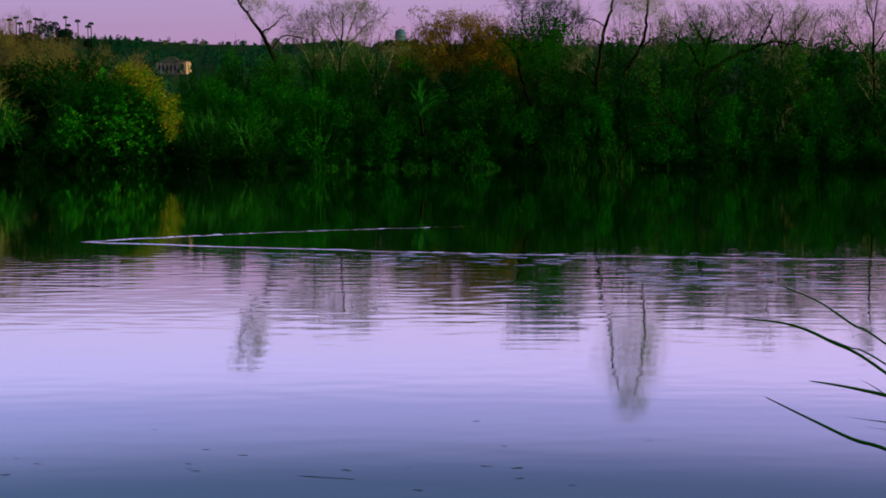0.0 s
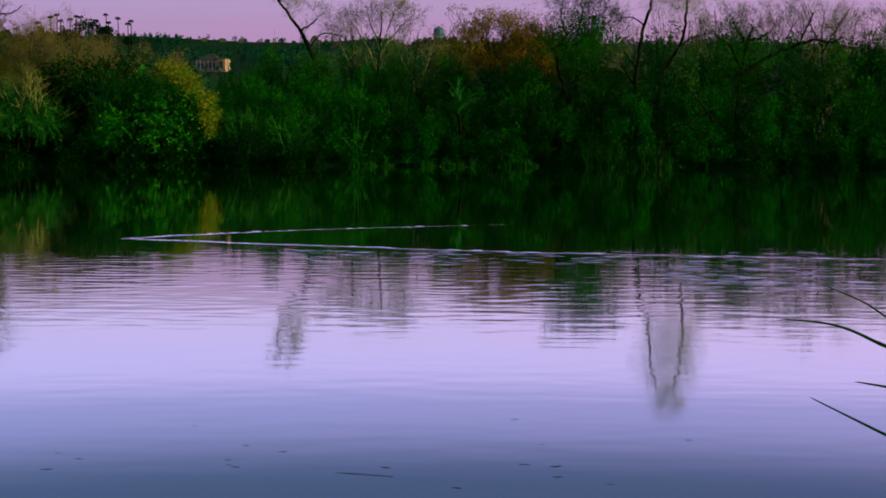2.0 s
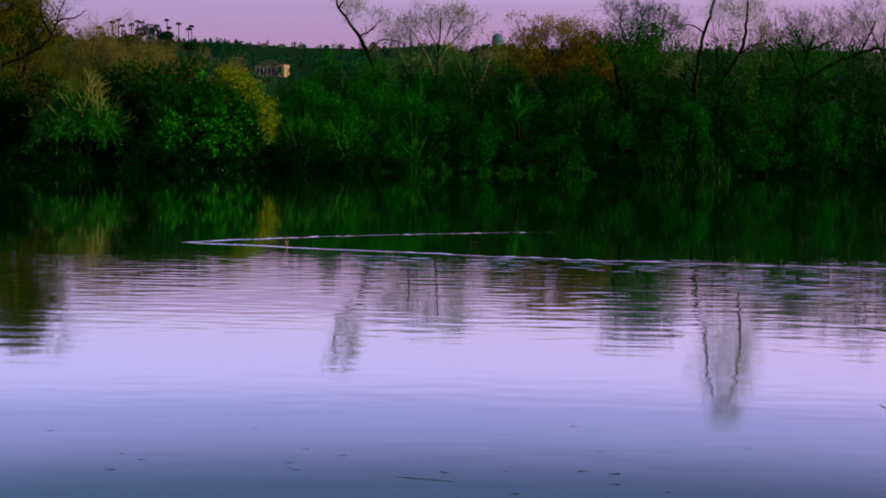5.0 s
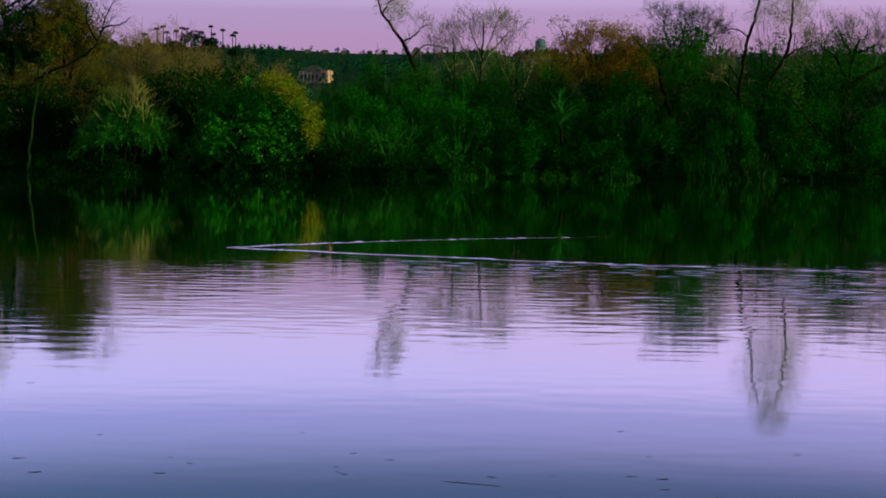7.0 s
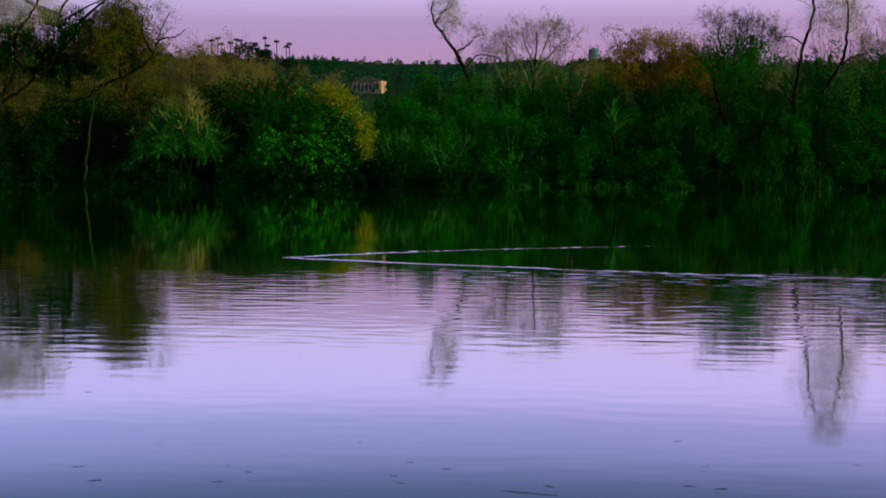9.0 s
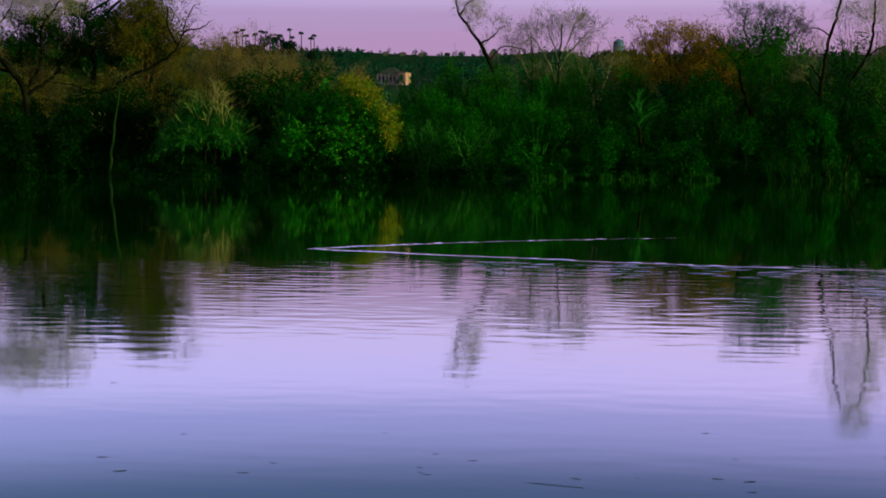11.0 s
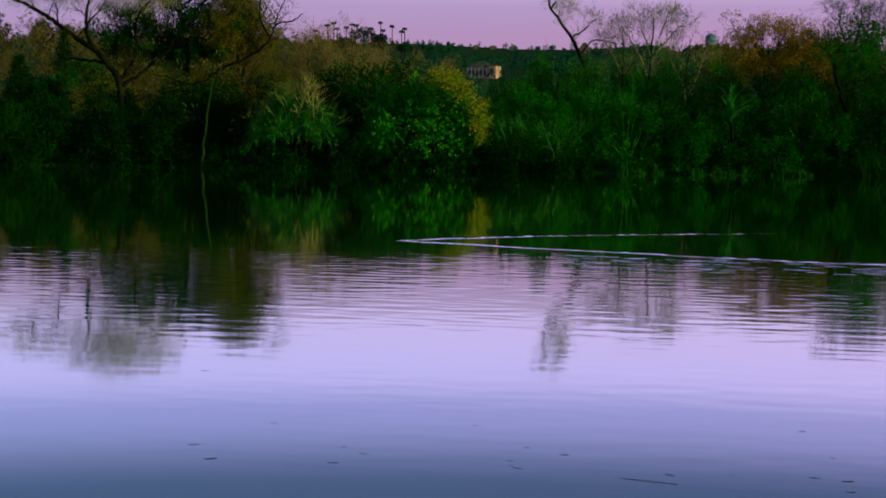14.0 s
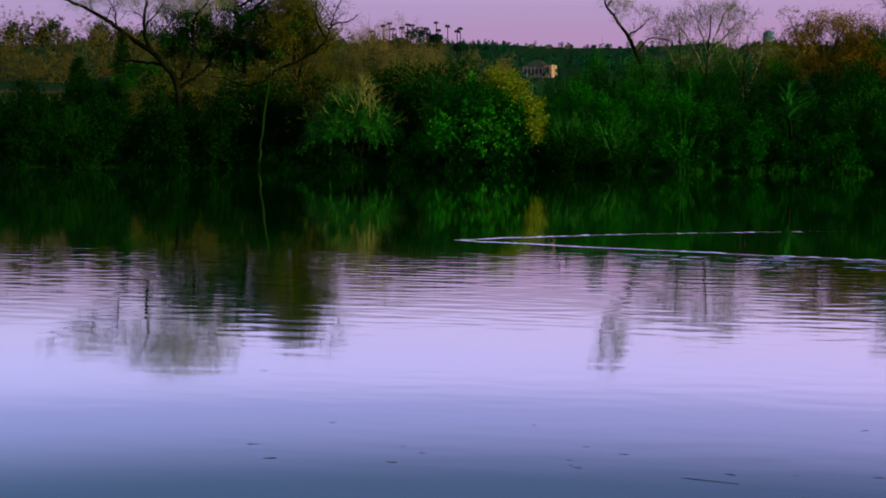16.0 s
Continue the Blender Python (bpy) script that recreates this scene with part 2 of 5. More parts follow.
# ---------------------------------------------------------------- mesh helpers
def mesh_np(name, verts, faces):
    """A mesh from arrays; faces all with the same number of corners."""
    verts, faces = np.asarray(verts, np.float32), np.asarray(faces, np.int32)
    me = bpy.data.meshes.new(name)
    k = faces.shape[1]
    me.vertices.add(len(verts))
    me.vertices.foreach_set("co", verts.ravel())
    me.loops.add(faces.size)
    me.loops.foreach_set("vertex_index", faces.ravel())
    me.polygons.add(len(faces))
    me.polygons.foreach_set("loop_start", np.arange(0, faces.size, k, dtype=np.int32))
    me.polygons.foreach_set("loop_total", np.full(len(faces), k, np.int32))
    me.update(calc_edges=True)
    me.validate()
    return me


def part(name, me, material, parent=None, label="", smooth=False):
    if isinstance(me, bmesh.types.BMesh):
        bm, me = me, bpy.data.meshes.new(name)
        bm.to_mesh(me)
        bm.free()
    if not me.materials:
        me.materials.append(material)
    if smooth:
        me.polygons.foreach_set("use_smooth", np.ones(len(me.polygons), bool))
    ob = new(name, me)
    ob.parent = parent
    return tagged(ob, label) if label else ob


def thing(name, x, y, z, label, category, group=""):
    ob = new(name)
    ob.location = (x, y, z)
    ob.empty_display_size = 0.2
    return tagged(ob, label, category, group)


def curve_pts(pts, step=6):
    """A Catmull-Rom line through the points."""
    p = np.array(pts, float)
    p = np.vstack([2 * p[0] - p[1], p, 2 * p[-1] - p[-2]])
    out = []
    for i in range(1, len(p) - 2):
        for t in np.linspace(0, 1, step, endpoint=False):
            out.append(0.5 * (2 * p[i] + (p[i + 1] - p[i - 1]) * t + (2 * p[i - 1] - 5 * p[i] + 4 * p[i + 1] - p[i + 2]) * t * t
                              + (3 * p[i] - p[i - 1] - 3 * p[i + 1] + p[i + 2]) * t ** 3))
    out.append(p[-2])
    return np.array(out)


def tubes(name, lines, sides=5):
    """One mesh of tapering tubes. lines: (points, first radius, last radius)."""
    V, F, off = [], [], 0
    ang = np.linspace(0, 2 * np.pi, sides, endpoint=False)
    for pts, r0, r1 in lines:
        pts = np.asarray(pts, float)
        n = len(pts)
        d = np.gradient(pts, axis=0)
        d /= np.linalg.norm(d, axis=1)[:, None] + 1e-9
        ref = np.where(np.abs(d[:, 2:3]) > 0.9, [[1.0, 0, 0]], [[0, 0, 1.0]])
        a = np.cross(d, ref)
        a /= np.linalg.norm(a, axis=1)[:, None] + 1e-9
        b = np.cross(d, a)
        r = np.linspace(r0, r1, n)[:, None, None]
        V.append((pts[:, None] + r * (np.cos(ang)[None, :, None] * a[:, None] + np.sin(ang)[None, :, None] * b[:, None])).reshape(-1, 3))
        i = np.arange(n - 1)[:, None] * sides
        j = np.arange(sides)[None, :]
        j2 = (j + 1) % sides
        F.append((np.stack([i + j, i + j2, i + sides + j2, i + sides + j], -1).reshape(-1, 4)) + off)
        off += n * sides
    return mesh_np(name, np.vstack(V), np.vstack(F))


def unit(v):
    return v / (np.linalg.norm(v, axis=-1, keepdims=True) + 1e-9)


def leaves(name, pts, out_dir, size, rng, droop=0.2, aspect=0.45, wild=0.8):
    """Small folded diamond leaves at the points, turned outwards, each an island of its own."""
    n = len(pts)
    d = unit(out_dir * (1 - wild * 0.5) + rng.normal(size=(n, 3)) * wild + np.array([0, 0, -droop]))
    s = unit(np.cross(d, rng.normal(size=(n, 3))))
    up = np.cross(s, d)
    L = (size * rng.uniform(0.6, 1.4, n))[:, None]
    W = L * aspect
    p = np.asarray(pts)
    v = np.stack([p, p + d * L * 0.5 + s * W * 0.5 + up * W * 0.15, p + d * L, p + d * L * 0.5 - s * W * 0.5 + up * W * 0.15], 1).reshape(-1, 3)
    return mesh_np(name, v, np.arange(4 * n).reshape(n, 4))


def lump_points(rng, lumps, n, shell=0.5, tuft=0.2):
    """Points in the outer shells of a set of lumps (x, y, z, rx, ry, rz), with ragged surfaces; returns points and outward ways."""
    L = np.array(lumps, float)
    w = L[:, 3] * L[:, 5]
    per = 11
    n = max(n // per, 1)
    idx = rng.choice(len(L), n, p=w / w.sum())
    d = unit(rng.normal(size=(n, 3)))
    f = 7.0 * d + idx[:, None] * 1.7
    rag = 1 + 0.16 * np.sin(f[:, 0] + 2 * np.sin(f[:, 1])) + 0.12 * np.sin(1.9 * f[:, 2] + f[:, 0])
    r = (1 - shell * rng.random(n) ** 1.6) * rag + rng.exponential(0.05, n)
    p = L[idx, :3] + d * L[idx, 3:] * r[:, None]
    p, d = np.repeat(p, per, 0), np.repeat(d, per, 0)
    return p + rng.normal(size=p.shape) * tuft * np.repeat(rng.uniform(0.5, 1.3, n), per)[:, None], d


def dome_lumps(rng, w, dpt, h, n, size=0.26, low=0.0):
    """Lumps over a dome of width w, depth dpt and height h that stands at the origin."""
    out = []
    for i in range(n):
        a, e = rng.uniform(0, 2 * np.pi), np.arcsin(rng.uniform(low, 1.0))
        s = size * rng.uniform(0.65, 1.3)
        k = 1 - s * 0.9 + rng.uniform(-0.08, 0.10)
        out.append((k * w / 2 * np.cos(a) * np.cos(e), k * dpt / 2 * np.sin(a) * np.cos(e), max(k * h * np.sin(e), s * h * 0.45),
                    s * w / 2, s * dpt / 2, s * h * rng.uniform(0.6, 0.95)))
    return out


def sprays(rng, p, d, length, radius, depth, out, wander=0.25, lift=0.1, kids=(3, 4), angle=0.7, shrink=0.62, segs=5):
    """Branches that fork again and again from p in the way d; adds (points, r0, r1) to out."""
    pts = [np.array(p, float)]
    d = unit(np.array(d, float))
    segs = (2, 3, 4, 5)[min(depth, 3)]
    for i in range(segs):
        d = unit(d + rng.normal(size=3) * wander / segs ** 0.5 + np.array([0, 0, lift / segs]))
        pts.append(pts[-1] + d * length / segs)
    pts = np.array(pts)
    end = max(radius * 0.45, 0.006)
    out.append((pts, radius, end))
    if depth <= 0:
        return
    for i in range(rng.integers(*kids, endpoint=True)):
        t = rng.uniform(0.35, 1.0)
        k = min(int(t * segs), segs - 1)
        base = pts[k] + (pts[k + 1] - pts[k]) * (t * segs - k)
        side = unit(np.cross(d, rng.normal(size=3)))
        nd = unit(unit(pts[k + 1] - pts[k]) * math.cos(angle) + side * math.sin(angle) * rng.uniform(0.7, 1.2))
        sprays(rng, base, nd, length * shrink * rng.uniform(0.7, 1.15), max(radius * (1 - 0.5 * t) * 0.62, 0.008), depth - 1, out,
               wander, lift, kids, angle, shrink, segs)


def fringe(rng, line, r, out, count, length, depth, start=0.3, lift=0.15, up=0.4):
    """Side branches along a limb."""
    line = np.asarray(line)
    n = len(line)
    for i in range(count):
        t = rng.uniform(start, 1.0)
        k = min(int(t * (n - 1)), n - 2)
        d = unit(line[k + 1] - line[k])
        side = unit(np.cross(d, rng.normal(size=3)))
        sprays(rng, line[k], unit(d * 0.6 + side + np.array([0, 0, up])), length * rng.uniform(0.6, 1.2) * (1.15 - 0.5 * t), r * (1.05 - 0.6 * t) * 0.5,
               depth, out, lift=lift)


# ---------------------------------------------------------------- the lie of the land
def smooth(a, b, v):
    t = np.clip((v - a) / (b - a), 0, 1)
    return t * t * (3 - 2 * t)


def shore(x):
    """How far off the far waterline runs."""
    return 141.0 + 1.2 * np.sin(x * 0.21 + 1) + 0.7 * np.sin(x * 0.53) - 7 * smooth(-50, -75, x) - 3 * smooth(20, 45, x)


def land(x, y):
    x, y = np.asarray(x, float), np.asarray(y, float)
    s = shore(x)
    t = y - s
    far = 1.1 * smooth(-0.6, 4, t) - 0.3 + 1.5 * smooth(4, 30, t)
    far = far + smooth(-44, -62, x) * 5.6 * smooth(6, 42, t)
    rise = np.interp(y, [170, 300, 420, 600, 800, 1000, 1300, 5000], [0, 5, 13, 28, 42.5, 60.0, 61.5, 52])
    knoll = 2.5 * np.sin(x * 0.013 + 0.4) + 1.6 * np.sin(x * 0.031 + 2) + 1.2 * np.sin(y * 0.02)
    far = far + rise + knoll * smooth(300, 700, y)
    near = 0.55 - 1.35 * smooth(0.6, 3.2, y) + 0.3 * smooth(-1, -12, y)
    z = np.where(y < 60, near, np.where(t > -1, far, -0.8 + 0.5 * smooth(-8, -1, t)))
    # unseen hill on the right, added to shade the foot of the bank
    right = smooth(62, 95, x - 0.10 * y)
    left = smooth(-125, -160, x)
    # height varied to set how high its shadow climbs the far shrubs
    crest = 12.5 + 1.2 * smooth(118, 106, y) * smooth(92, 102, y) + 5.0 * smooth(104, 90, y) + 3.5 * smooth(92, 74, y)
    side = np.where(y < 135, np.maximum(right * crest, left * 6.0), right * crest * smooth(230, 150, y))
    return np.maximum(z, -0.8) + side * smooth(-60, 10, y) + side * 0


def ground_z(x, y):
    return float(land(x, y))


gx = np.unique(np.concatenate([np.linspace(-4200, -260, 24), np.linspace(-260, -90, 40), np.linspace(-90, 60, 81), np.linspace(60, 260, 50), np.linspace(260, 4200, 24)]))
gy = np.unique(np.concatenate([np.linspace(-700, -20, 12), np.linspace(-20, 8, 42), np.linspace(8, 126, 24), np.linspace(126, 190, 76), np.linspace(190, 480, 60), np.linspace(480, 1300, 50), np.linspace(1300, 4900, 16)]))
GX, GY = np.meshgrid(gx, gy)
GZ = land(GX, GY)
rng = np.random.default_rng(5)
GZ = GZ + np.where((GY > shore(GX)) & (GY < 400), rng.normal(size=GZ.shape) * 0.08, 0)
idx = np.arange(GX.size).reshape(GX.shape)
quads = np.stack([idx[:-1, :-1], idx[:-1, 1:], idx[1:, 1:], idx[1:, :-1]], -1).reshape(-1, 4)
ground = part("ground", mesh_np("ground", np.stack([GX, GY, GZ], -1).reshape(-1, 3), quads), SOIL, smooth=True)
tagged(ground, "dark weedy banks, rising land and an unseen added shade hill round the pond", "ground", kind="structure")

wx = np.linspace(-158, 110, 3)
wy = np.array([0.2, 60, 149.5])
WX, WY = np.meshgrid(wx, wy)
idx = np.arange(WX.size).reshape(WX.shape)
quads = np.stack([idx[:-1, :-1], idx[:-1, 1:], idx[1:, 1:], idx[1:, :-1]], -1).reshape(-1, 4)
water = part("water", mesh_np("water", np.stack([WX, WY, 0 * WX], -1).reshape(-1, 3), quads), WATER)
tagged(water, "still pond mirroring the lavender dusk sky", "water", kind="structure")


# ---------------------------------------------------------------- plants
def shrub(x, y, w, h, material, seed, label, n=12000, leaf=0.2, depth=None, name="shrub", lumps=26, stems=18, droop=0.2, low=0.0, size=0.22, hollow=0.04,
          stem_mat=None, group="shrubs along the far bank", category="shrub", sink=0.3, poke=1.05, tuft=0.2):
    rng = np.random.default_rng(seed)
    z = max(ground_z(x, y), -0.1) - sink
    ob = thing(name, x, y, z, label, category, group)
    depth = depth or min(w, 7)
    L = dome_lumps(rng, w, depth, h, lumps, low=low, size=size)
    p, d = lump_points(rng, L, n, tuft=tuft)
    edge = 0.6 + 0.4 * np.sin(p[:, 0] * 1.3 + seed) * np.cos(p[:, 1] * 0.9)
    keep = p[:, 2] > np.maximum(0.05, hollow * h * edge * rng.uniform(0.4, 1.3, len(p)))
    part("crown", leaves("crown", p[keep], d[keep], leaf, rng, droop), material, ob)
    lines = []
    for i in range(stems):
        a, e = rng.uniform(0, 2 * np.pi), rng.uniform(0.25, 1.5)
        tip = np.array([w / 2 * np.cos(a) * np.cos(e), depth / 2 * np.sin(a) * np.cos(e), h * np.sin(e)]) * rng.uniform(0.9, poke)
        base = np.array([rng.normal() * 0.25, rng.normal() * 0.25, 0])
        mid = base * 0.5 + tip * 0.5 + np.array([0, 0, h * 0.12]) + rng.normal(size=3) * 0.2
        line = curve_pts([base, mid, tip], 3)
        lines.append((line, 0.06, 0.01))
        fringe(rng, line, 0.04, lines, 3, h * 0.16, 1, 0.5)
    tagged(part("stem_tangle", tubes("stem_tangle", lines, 3), stem_mat or BRUSH, ob), kind="stuff")
    return ob


def bare_tree(name, y, limbs, seed, label, bark=BARK, twig=TWIG, fr=10, length=2.2, depth=2, crown=None, category="tree", r_end=0.03, group="", fuzz=3, limb_bark=None):
    """limbs: the trunk first, then main limbs; each a list of (x, z[, dy]) with its first radius last."""
    rng = np.random.default_rng(seed)
    x0, z0 = limbs[0][0][0][:2]
    zb = min(ground_z(x0, y), z0) - 0.15
    ob = thing(name, x0, y, zb, label, category, group)
    tw = []
    for i, (pts, r) in enumerate(limbs):
        P3 = [np.array([q[0] - x0, (q[2] if len(q) > 2 else 0.0), q[1] - zb]) for q in pts]
        if i == 0:
            P3.insert(0, np.array([P3[0][0], P3[0][1], -0.1]))
        line = curve_pts(P3, 6)
        line[1:-1] += rng.normal(size=(len(line) - 2, 3)) * min(r, 0.1) * 0.45
        part("trunk" if i == 0 else "limb", tubes("limb", [(line, r, max(r_end, r * 0.25))], 7), limb_bark if i and limb_bark else bark, ob, smooth=True)
        fringe(rng, line, max(r * 0.5, 0.05), tw, fr, length, depth, 0.35)
    if tw:
        tagged(part("twigwork", tubes("twigwork", tw, 3), twig, ob), kind="stuff")
        tips = np.array([q[0][-1] for q in tw if q[1] < 0.03] or [tw[-1][0][-1]])
        way = np.array([q[0][-1] - q[0][-2] for q in tw if q[1] < 0.03] or [tw[-1][0][-1] - tw[-1][0][-2]])
        tips = np.repeat(tips, fuzz, 0) + rng.normal(size=(len(tips) * fuzz, 3)) * 0.14
        part("twig_haze", leaves("twig_haze", tips, unit(np.repeat(way, fuzz, 0)), 0.5, rng, -0.25, 0.05, 0.55), twig if twig is not BARK else TWIG, ob)["kind"] = "stuff"
    if crown:
        lumps, n, size, material = crown
        L = [(a - x0, b, c - zb, d, e, f) for a, b, c, d, e, f in lumps]
        p, d = lump_points(rng, L, n, 0.7)
        part("crown", leaves("crown", p, d, size, rng, 0.4, 0.35), material, ob)
    return ob


def leafy_tree(name, x, y, w, h, material, seed, label, n=9000, leaf=0.3, trunk_h=0.35, lumps=24, size=0.27, droop=0.2, category="tree", group="", bark=BARK, low=-0.4, core=0):
    """A broad tree: trunk, limbs and a crown of lumps on the limb ends, with some more within."""
    rng = np.random.default_rng(seed)
    z = ground_z(x, y) - 0.2
    ob = thing(name, x, y, z, label, category, group)
    ch = h * (1 - trunk_h)
    L = [(a, b, c * 0.5 + h - ch * 0.55, d, e, f * 0.6) for a, b, c, d, e, f in
         [(q[0], q[1], q[2] if q[2] else 0, q[3], q[4], q[5]) for q in dome_lumps(rng, w, w * 0.8, ch, lumps, size, low)]]
    for i in range(core):
        L.append((rng.normal() * 0.13 * w, rng.normal() * 0.1 * w, h - ch * rng.uniform(0.06, 0.6), size * w * 0.6, size * w * 0.6, size * ch * 0.5))
    p, d = lump_points(rng, L, n)
    part("crown", leaves("crown", p, d, leaf, rng, droop), material, ob)
    r = 0.022 * h
    trunk = curve_pts([(0, 0, -0.1), (rng.normal() * 0.2, 0, h * trunk_h * 0.6), (rng.normal() * 0.4, rng.normal() * 0.3, h * 0.75)], 5)
    part("trunk", tubes("trunk", [(trunk, r, r * 0.3)], 7), bark, ob, smooth=True)
    lines = []
    for q in L[::2]:
        k = int(len(trunk) * rng.uniform(0.55, 0.9))
        lines.append((curve_pts([trunk[k], trunk[k] * 0.5 + np.array(q[:3]) * 0.5 + [0, 0, -0.2], np.array(q[:3])], 4), r * 0.4, 0.03))
        fringe(rng, lines[-1][0], 0.06, lines, 4, h * 0.15, 1, 0.5)
    tagged(part("limb_spread", tubes("limb_spread", lines, 3), bark, ob), kind="stuff")
    return ob


def nearer(k, limbs):
    """The same limbs, drawn nearer or further by the factor k."""
    return [([(q[0] * k, 1.9 + (q[1] - 1.9) * k) for q in pts], r * k) for pts, r in limbs]


# ---------------------------------------------------------------- far bank, centre and right
WALL_ROW = [  # x, y, width, height
    (-20.6, 146.5, 7.4, 8.4), (-17.6, 144.4, 6.4, 6.6), (-14.2, 147.0, 8.0, 9.2), (-11.0, 144.6, 7.0, 7.2), (-7.8, 147.0, 8.2, 9.4),
    (-4.6, 144.6, 7.0, 6.6), (-1.6, 147.4, 8.2, 8.8), (1.6, 144.8, 7.0, 6.2), (4.4, 147.2, 8.2, 9.4), (7.4, 144.8, 7.2, 7.4),
    (10.6, 147.4, 8.2, 9.8), (13.2, 144.6, 7.0, 7.0), (16.2, 147.2, 8.0, 10.0), (19.4, 144.8, 7.6, 8.2), (22.6, 147.0, 8.6, 10.2),
    (26.0, 144.4, 7.8, 8.8), (29.6, 147.0, 8.6, 10.4), (33.0, 144.0, 8.0, 8.8), (36.6, 146.2, 8.6, 9.8), (40.4, 143.4, 8.0, 8.4), (44.2, 145.6, 8.4, 9.4)]
for i, (x, y, w, h) in enumerate(WALL_ROW):
    bright = x < -9
    y -= 2.6
    h *= (0.72 if -10 < x < 9 else 0.84 if x > 0 else 0.97) * (1 + 0.09 * math.sin(i * 2.4))
    # alternate shrubs on the right get darker leaves, shade put into colour
    shrub(x, y, w, h, G_MID if bright else (G_DEEP, G_DARK)[i % 2], 100 + i,
          "dense green shrub with pale upright shoots on the bank" if bright else "dense dark green shrub crowding the far bank",
          n=10600, leaf=0.17, stems=24, lumps=44, size=0.17, stem_mat=GREEN_STEM if bright else BRUSH, poke=1.14)
BACK_ROW = [(-23.5, 158, 8, 8.6), (-16.5, 160, 8, 10.0), (-9.5, 158, 8, 9.6), (-3, 160, 8, 9.8), (4, 159, 8, 10.6), (11, 160, 8.4, 11.0), (18, 158, 8.4, 11.2),
            (25, 160, 8.6, 11.6), (32, 158, 8.8, 11.2), (39, 160, 9, 11.2), (47, 158, 9, 11)]
for i, (x, y, w, h) in enumerate(BACK_ROW):
    shrub(x, y, w * 1.05, h * (1.16 if x > 6 else 0.90), (OLIVE, G_MID, OLIVE, G_DARK, OLIVE, OLIVE)[i % 6] if x < 16 else (SPRIG, OLIVE)[i % 2], 150 + i,
          "tall olive thicket behind the waterside shrubs", n=9000, leaf=0.22 if x < 3 else 0.29, stems=32, lumps=40, size=0.18, group="thicket behind the bank", category="thicket", poke=1.18)
for i, (x, y, w, h) in enumerate([(-24.0, 180, 8, 9.6), (-19.0, 178, 8, 10.6), (-14.0, 182, 8.5, 11.8), (-9.0, 178, 8.5, 11.8), (-3.8, 180, 8.5, 12.4), (9.4, 181, 8.5, 12.0), (15.0, 178, 8, 11.0)]):
    shrub(x, y, w, h, (OLIVE, SPRIG, OLIVE, SPRIG, GOLDEN, GOLDEN, SPRIG)[i], 170 + i, "olive willow thicket in thin winter leaf", n=11000, leaf=0.2, stems=30, stem_mat=BROWN_STEM if i in (4, 5) else BRUSH,
          group="thicket behind the bank", category="thicket", poke=1.2)

for i in range(17):
    x = -24.5 + 4.2 * i
    shrub(x, 161 + 0.8 * math.sin(i * 2.1), 7.0, 9.6 + 0.9 * math.sin(i * 1.7) + (0.9 if x > 6 else 0), (G_MID, G_WILLOW if x > -4 else OLIVE, SPRIG, G_MID, OLIVE)[i % 5], 180 + i, "green thicket of mixed twigs and small leaves", n=6500,
          leaf=0.22, stems=24, group="thicket behind the bank", category="thicket", poke=1.15, depth=4.5)

# dark row added along the bank's foot, shade put into its leaves
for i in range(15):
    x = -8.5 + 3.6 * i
    shrub(x, 140.0 + 0.5 * math.sin(i * 1.9), 4.6, 2.9 + 0.7 * math.sin(i * 2.7), G_DEEP, 420 + i, "low dark shrub added for shade under the bank shrubs", n=3600, leaf=0.15,
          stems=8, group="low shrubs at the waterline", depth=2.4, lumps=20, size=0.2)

leafy_tree("round_tree", 1.6, 190, 14.6, 15.5, RUST, 31, "rounded tree in thin orange autumn leaf", n=36000, leaf=0.18, trunk_h=0.12, lumps=110, size=0.15, low=-0.7, core=24)
leafy_tree("round_tree", 6.2, 187, 9.0, 14.0, RUST, 32, "smaller orange-leaved tree beside the rounded one", n=24000, leaf=0.19, trunk_h=0.12, lumps=60, size=0.2, low=-0.7)

bare_tree("crooked_tree", 170, nearer(1.133, [
    ([(-14.6, 0.8), (-15.0, 5.0), (-15.4, 9.0), (-16.5, 11.6), (-17.0, 12.6), (-18.0, 14.0), (-18.9, 15.2), (-19.3, 16.4)], 0.30),
    ([(-18.9, 15.2), (-18.3, 16.2), (-17.6, 16.6), (-17.1, 17.4)], 0.10),
    ([(-17.0, 12.6), (-16.0, 13.0), (-15.2, 13.8), (-14.6, 14.2)], 0.09),
    ([(-16.0, 11.0), (-15.0, 12.2), (-13.8, 12.2), (-12.9, 11.9)], 0.08),
    ([(-19.3, 16.4), (-19.0, 17.6), (-18.3, 18.4)], 0.08)]), 41, "crooked dark bare tree leaning over the shrubs", fr=7, length=1.7, depth=2,
    crown=([(-20.6, 0, 18.6, 1.7, 1.2, 2.3), (-19.6, 0, 17.6, 1.3, 0.9, 1.7)], 5600, 0.12, HAZE))
